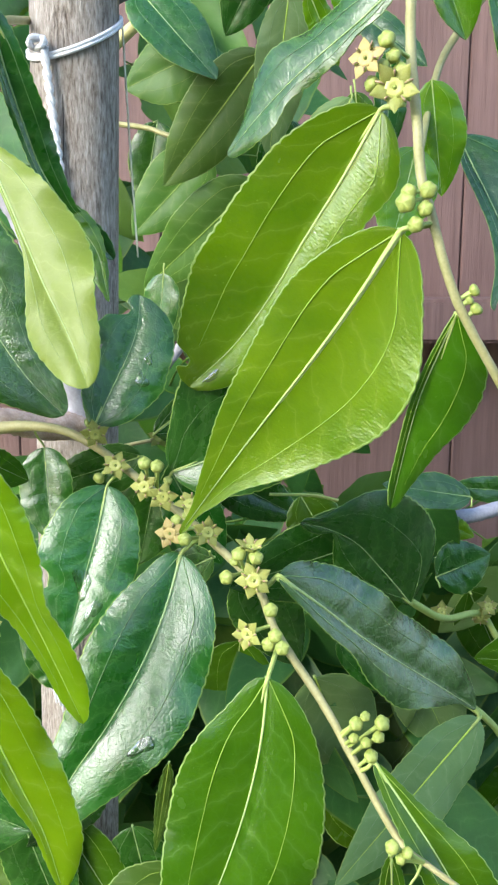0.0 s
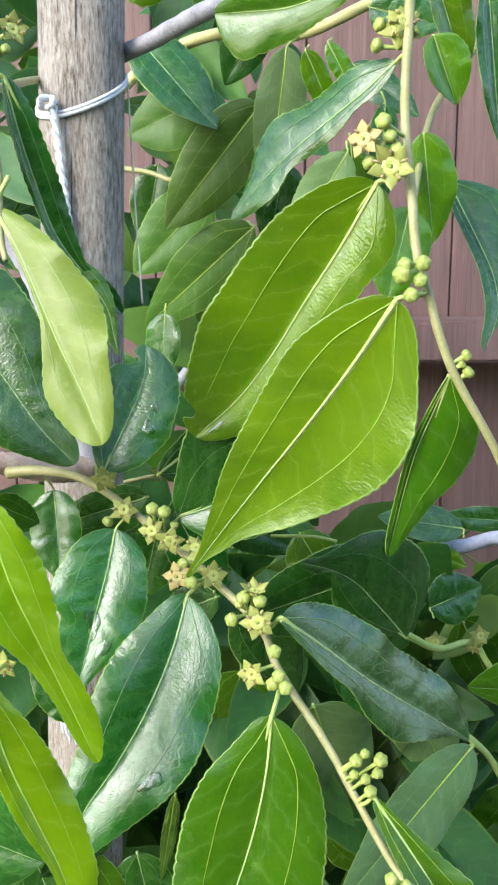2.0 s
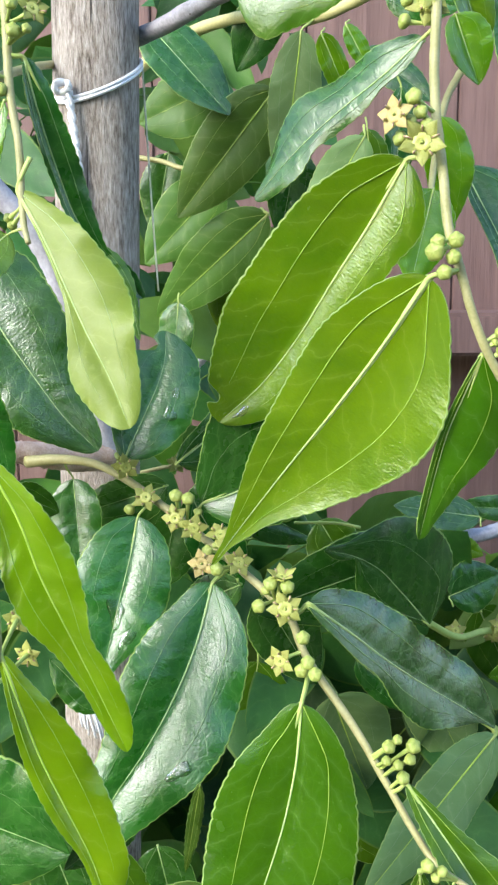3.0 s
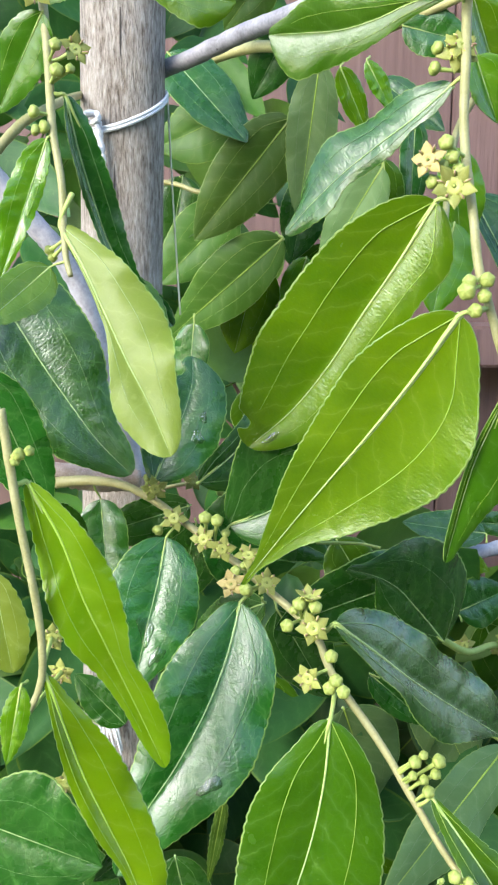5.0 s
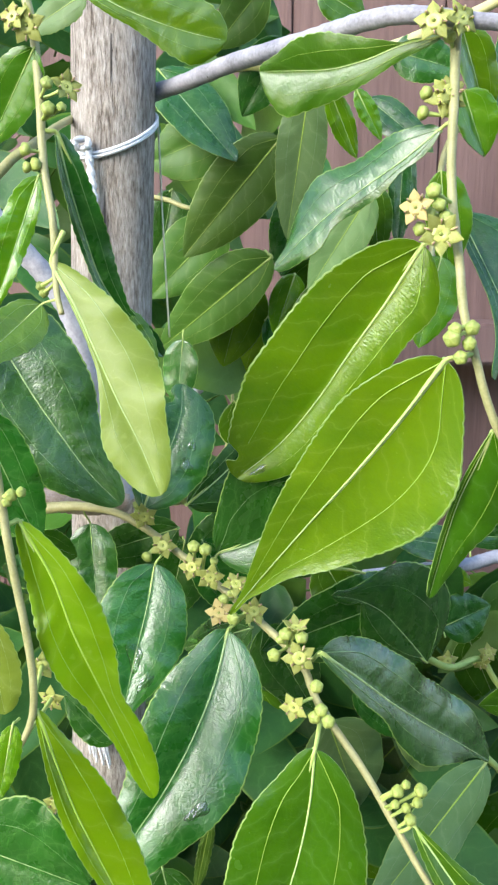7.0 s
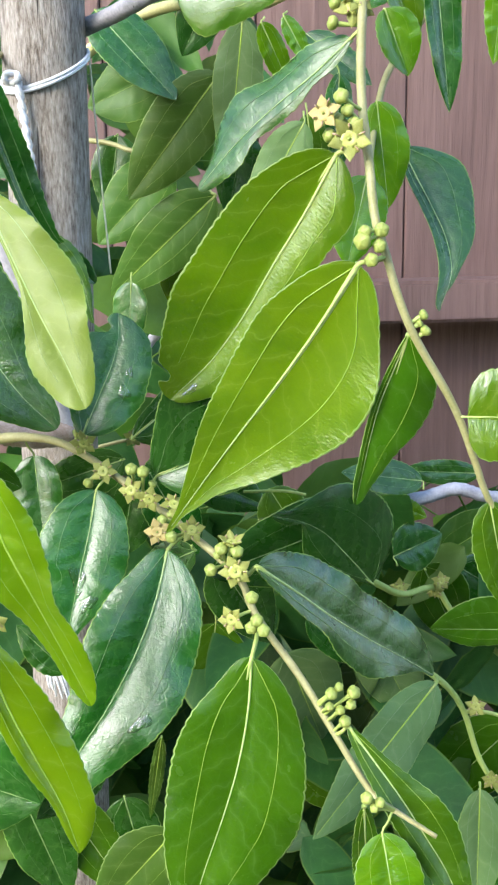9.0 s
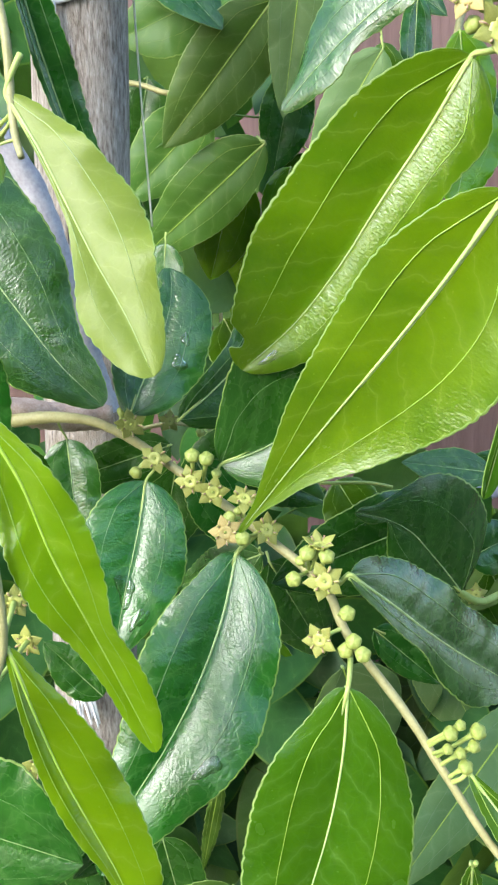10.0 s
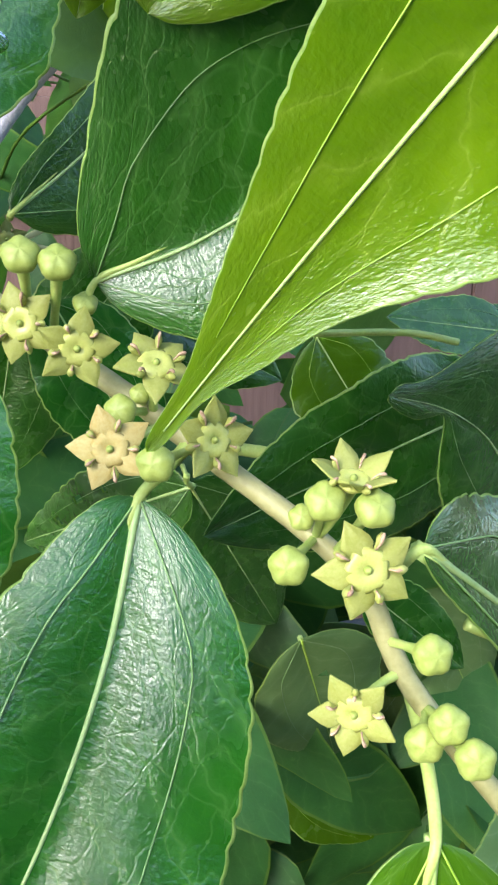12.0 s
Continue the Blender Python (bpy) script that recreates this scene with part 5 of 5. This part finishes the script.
scar(top, (0.0164, 0.1987, 1.2749), (0.0128, -0.8667, -0.4987), (0.0118, -0.0190, 0.0005), (0.00061, 0.00027, 0.0002), SPECK, 'bark_speck', 18)
scar(top, (0.0007, 0.2239, 1.2746), (0.0026, -0.9453, -0.3263), (0.0156, -0.0250, 0.0005), (0.00040, 0.00035, 0.0002), SPECK, 'bark_speck', 19)
scar(top, (0.0118, 0.2061, 1.2749), (0.0083, -0.9114, -0.4115), (0.0118, -0.0190, 0.0005), (0.00033, 0.00039, 0.0002), SPECK, 'bark_speck', 20)
scar(top, (-0.0210, 0.2537, 1.2732), (0.0015, -0.9899, 0.1421), (0.0175, -0.0220, 0.0029), (0.00085, 0.00038, 0.0002), SPECK, 'bark_speck', 21)
rear = thing('branch', (0.0604, 0.3000, 1.1137), 'whitish grey branch crossing in front of the fence', 'branch')
stem(rear, [(0.0439, 0.3050, 1.1069), (0.0726, 0.3050, 1.1098), (0.0848, 0.3050, 1.1113), (0.0972, 0.3060, 1.1138), (0.1110, 0.3060, 1.1101), (0.1340, 0.3060, 1.1071)], [0.00260, 0.00260, 0.00240], BARK_PALE, rough=0.1)
stem(rear, [(-0.0100, 0.3600, 1.1767), (-0.0196, 0.3600, 1.1672), (-0.0313, 0.3500, 1.1522)], [0.00220, 0.00200], BARK_PALE, name='side_branch')
stem(rear, [(-0.0035, 0.3400, 1.0224), (0.0508, 0.3400, 1.0206), (0.0806, 0.3400, 1.0226)], [0.00200, 0.00200], BARK_PALE, name='side_branch')
STAKE_TOP, STAKE_FOOT = (-0.0340, 0.2620, 1.5438), (-0.0805, 0.2620, -0.0500)
TIE = (-0.0494, 0.2475, 1.0778)
KNOT = (-0.0495, 0.2500, 1.2548)
water_drop(leaf_d, 0.60, 0.02, 0.0033, 'large clear water drop on a dark glossy leaf', 4)
water_drop(leaf_d, 0.74, -0.5, 0.0026, 'small water drop on a dark glossy leaf', 5)
water_drop(leaf_c, 0.6, -0.62, 0.0026, 'flat water drop on a dark glossy leaf', 6)
water_drop(leaf_f, 0.4, 0.5, 0.0019, 'small water drop on a dark leaf', 7)
water_drop(leaf_f, 0.56, 0.48, 0.0014, 'small water drop on a dark leaf', 8)
water_drop(leaf_i, 0.28, 0.62, 0.0024, 'water pooled on a dark veined leaf', 9)
water_drop(leaf_a, 0.92, -0.3, 0.002, 'water drop held at the tip of a young leaf')

# ---- the stake, its cord and thread ----
def stake():
    ob = thing("garden_stake", STAKE_FOOT, "weathered grey round wooden stake with rough grain", "stake")
    n, m = 120, 48
    a, b = np.array(STAKE_FOOT), np.array(STAKE_TOP)
    rnd = np.random.RandomState(3)
    groove = rnd.rand(m) * 0.5
    v = []
    for i in range(n + 1):
        t = i / n
        c = a + (b - a) * t
        for j in range(m):
            q = 2 * np.pi * j / m
            r = 0.0119 * (1 + 0.018 * np.sin(3 * q + 5 * t) + 0.02 * (groove[j] - 0.25) + 0.012 * noise.noise((3 * np.cos(q), 3 * np.sin(q), 9 * t)))
            v.append(c + np.array([np.cos(q), np.sin(q), 0]) * r)
    f = [(i * m + j, i * m + (j + 1) % m, (i + 1) * m + (j + 1) % m, (i + 1) * m + j) for i in range(n) for j in range(m)]
    f += [tuple(range(m - 1, -1, -1)), tuple(n * m + j for j in range(m))]
    mesh_part("shaft", v, f, [WOOD], ob, STAKE_FOOT)
    pick = random.Random(21)
    for k in range(46):
        q, t = pick.uniform(-2.9, -0.2), pick.uniform(0.70, 0.97)
        out = np.array([np.cos(q), np.sin(q), 0])
        scar(ob, a + (b - a) * t + out * 0.0119, out, b - a, (pick.uniform(0.003, 0.012), pick.uniform(0.00012, 0.0003), 0.00016), CRACK, "crack", k)


stake()


def cord():
    """Two strands round the stake, a twisted knot and a hanging end; a thread on the other side."""
    a, b = np.array(STAKE_FOOT), np.array(STAKE_TOP)
    k = np.array(KNOT)
    axis = a + (b - a) * ((k[2] - a[2]) / (b[2] - a[2]))
    ob = thing("cord", k, "white braided cord tied round the stake with a knot", "cord")
    for lift in (0.0, 0.0010):
        line = []
        for q in np.linspace(0, 2 * np.pi, 60, endpoint=False):
            line.append(axis + np.array([0.01265 * np.cos(q), 0.01265 * np.sin(q), lift + 0.00375 + 0.00375 * np.cos(q) + 0.0061 * np.sin(q)]))
        line.append(line[0])
        v, f = tube(line, [0.00052], 7)
        mesh_part("loop", v, f, [CORD], ob, k)
    knot = k + np.array([-0.0004, -0.0008, 0])
    for j in range(2):
        line = [knot + np.array([0.0019 * np.cos(q + j * 0.7), 0.0012 * np.sin(2 * q) - 0.0006, 0.0013 * np.sin(q + j)]) for q in np.linspace(0, 6.28, 22)]
        v, f = tube(line, [0.0008], 7)
        mesh_part("knot", v, f, [CORD], ob, k)
    for j in range(2):
        line = []
        for t in np.linspace(0, 1, 90):
            q = t * 60 + j * np.pi
            line.append(knot + np.array([0.0016 + 0.0062 * t + 0.0006 * np.cos(q), -0.0006 + 0.0006 * np.sin(q), -0.062 * t - 0.001]))
        v, f = tube(line, [0.00066], 6)
        mesh_part("cord_end", v, f, [CORD], ob, k)
    s = axis + np.array([0.0128, 0.001, 0.0078])
    ob = thing("thread", s, "thin pale thread hanging down beside the stake", "thread")
    v, f = tube(smooth_line([s, s + np.array([0.0012, 0, -0.03]), s + np.array([0.0028, 0.0, -0.062])], 8), [0.00028], 6)
    mesh_part("strand", v, f, [THREAD], ob, s)


cord()


def frayed_tie():
    """A tuft of white string caught on the stake."""
    k = np.array(TIE)
    ob = thing("string", k, "frayed white string hanging from the stake", "string")
    rnd = random.Random(9)
    for j in range(7):
        a = k + np.array([rnd.uniform(-0.004, 0.004), rnd.uniform(-0.0006, 0.0004), rnd.uniform(-0.001, 0.002)])
        d = rnd.uniform(-0.002, 0.004)
        line = [a, a + np.array([d * 0.5, -0.0008, -0.004]), a + np.array([d, -0.0002, rnd.uniform(-0.012, -0.007)])]
        v, f = tube(smooth_line(line, 6), [0.0005, 0.0004, 0.0003], 6)
        mesh_part("strand", v, f, [CORD], ob, k)


frayed_tie()


# ---- fence and ground ----
def box(name, lo, hi, mat, parent, bevel=0.002, label=""):
    bm = bmesh.new()
    bmesh.ops.create_cube(bm, size=1)
    lo, hi = Vector(lo), Vector(hi)
    for vert in bm.verts:
        vert.co = Vector([(lo[i] + hi[i]) / 2 + vert.co[i] * (hi[i] - lo[i]) for i in range(3)])
    bmesh.ops.bevel(bm, geom=bm.edges[:], offset=bevel, segments=2, affect="EDGES")
    vs = [v.co.copy() for v in bm.verts]
    fs = [[v.index for v in f.verts] for f in bm.faces]
    bm.free()
    return mesh_part(name, vs, fs, [mat], parent, (lo + hi) / 2, smooth=False, label=label)


def ground():
    n = 60
    r = np.concatenate([[0], np.geomspace(0.3, 400, n)])
    a = np.linspace(0, 2 * np.pi, 48, endpoint=False)
    v = [(q * np.cos(w), q * np.sin(w), 0.02 * noise.noise((q * np.cos(w) * 2, q * np.sin(w) * 2, 0)) * (q < 6)) for q in r[1:] for w in a]
    v.append((0, 0, 0))
    f = [(i * 48 + j, (i + 1) * 48 + j, (i + 1) * 48 + (j + 1) % 48, i * 48 + (j + 1) % 48) for i in range(n - 1) for j in range(48)]
    f += [(len(v) - 1, j, (j + 1) % 48) for j in range(48)]
    ob = mesh_part("ground", v, f, [SOIL])
    tagged(ob, "dark garden soil under the tree", "ground", kind="structure")


ground()


def fence():
    ob = thing("fence", (0, FENCE_Y, 0), "reddish-brown stained board fence with a horizontal rail", "fence", kind="structure")
    rnd = random.Random(4)
    x = -1.6
    while x < 1.6:
        w = 0.138
        box("board", (x, FENCE_Y + rnd.uniform(0, 0.003), 0.03), (x + w, FENCE_Y + 0.019, 1.75 + rnd.uniform(-0.01, 0.01)), FENCE, ob, 0.0012)
        # unseen strip added to stop sky light showing through the gap
        box("batten", (x + w - 0.02, FENCE_Y + 0.0195, 0.03), (x + w + 0.024, FENCE_Y + 0.034, 1.74), FENCE, ob, 0.002)
        x += w + 0.0012
    for z in (0.35, RAIL_TOP - 0.038, 1.6):
        box("rail", (-1.6, FENCE_Y - 0.06, z), (1.6, FENCE_Y - 0.001, z + 0.038), FENCE, ob, 0.003)


fence()


# An unseen wall added behind the camera so leaves facing it reflect dark.
def reflection_wall(name, lo, hi):
    ob = box(name, lo, hi, WALL, None, 0.01)
    tagged(ob, "unseen dark wall added to darken reflections in the leaves", "wall", kind="structure")


reflection_wall("wall_south", (-1.2, -2.6, 0), (4.0, -2.4, 2.4))


# ---- deep foliage ----
def filler(name, count, area, label, seed):
    """Many plain leaves and thin stems, deep in the crown, joined."""
    rnd = random.Random(seed)
    verts, faces, which, uvs = [], [], [], []
    sm = np.linspace(0, 1, 13)
    um = np.array([-1, -0.93, -0.5, 0, 0.5, 0.93, 1.0])
    S, U = np.meshgrid(sm, um, indexing="ij")
    for k in range(count):
        (x0, x1), (y0, y1), zf = area
        x, y = rnd.uniform(x0, x1), rnd.uniform(y0, y1)
        z0, z1 = zf(x, y)
        base = np.array([x, y, rnd.uniform(z0, z1)])
        d = np.array([rnd.uniform(-1, 1), rnd.uniform(-0.7, 0.4), rnd.uniform(-1.2, 0.3)])
        length = rnd.uniform(0.035, 0.06)
        tip = base + d / np.linalg.norm(d) * length
        b = Blade(base, tip, length * 0.23, length * 0.23, roll=rnd.uniform(-45, 45), arch=rnd.uniform(-0.05, 0.08), fold=(rnd.uniform(0, 25), rnd.uniform(0, 25)), tooth=0.0, seed=k)
        p = b.point(S, U).reshape(-1, 3)
        off = len(verts)
        verts += p.tolist()
        uvs += np.stack([U.ravel() * length * 0.23, S.ravel() * length + 0.07 * k], 1).tolist()
        sort = rnd.choice((0, 0, 0, 0, 1, 2))
        for i in range(12):
            for j in range(6):
                q = off + i * 7 + j
                faces.append((q, q + 1, q + 8, q + 7))
                which.append(3 if j in (0, 5) else sort)
        if k % 6 == 0:
            v, f = tube(smooth_line([base, base + np.array([rnd.uniform(-0.03, 0.03), 0.02, rnd.uniform(-0.02, 0.01)]), base + np.array([rnd.uniform(-0.06, 0.06), 0.05, rnd.uniform(-0.04, 0.01)])], 4), [0.0004, 0.0006], 5)
            off = len(verts)
            verts += v.tolist()
            uvs += [(0, 0)] * len(v)
            faces += [tuple(off + q for q in g) for g in f]
            which += [4] * len(f)
    ob = mesh_part(name, verts, faces, [*DEEP, DEEP[2], DEEP[2]], None, (0, 0.5, 1.0), which, uvs)
    tagged(ob, label, "foliage", kind="stuff")


filler("foliage", 900, ((-0.2, 0.24), (0.285, 0.40), lambda x, y: (0.80, 1.135 - 0.30 * (y - 0.285) - 0.02)), "dense dark green leaves deep in the tree", 11)
filler("foliage", 900, ((-0.45, 0.5), (0.40, 0.62), lambda x, y: (0.50, 1.10 - 0.25 * (y - 0.40))), "dense shaded leaves towards the fence", 13)
filler("foliage", 330, ((-0.25, 0.035), (0.35, 0.58), lambda x, y: (1.05, 1.40)), "scattered green leaves behind the stake", 12)
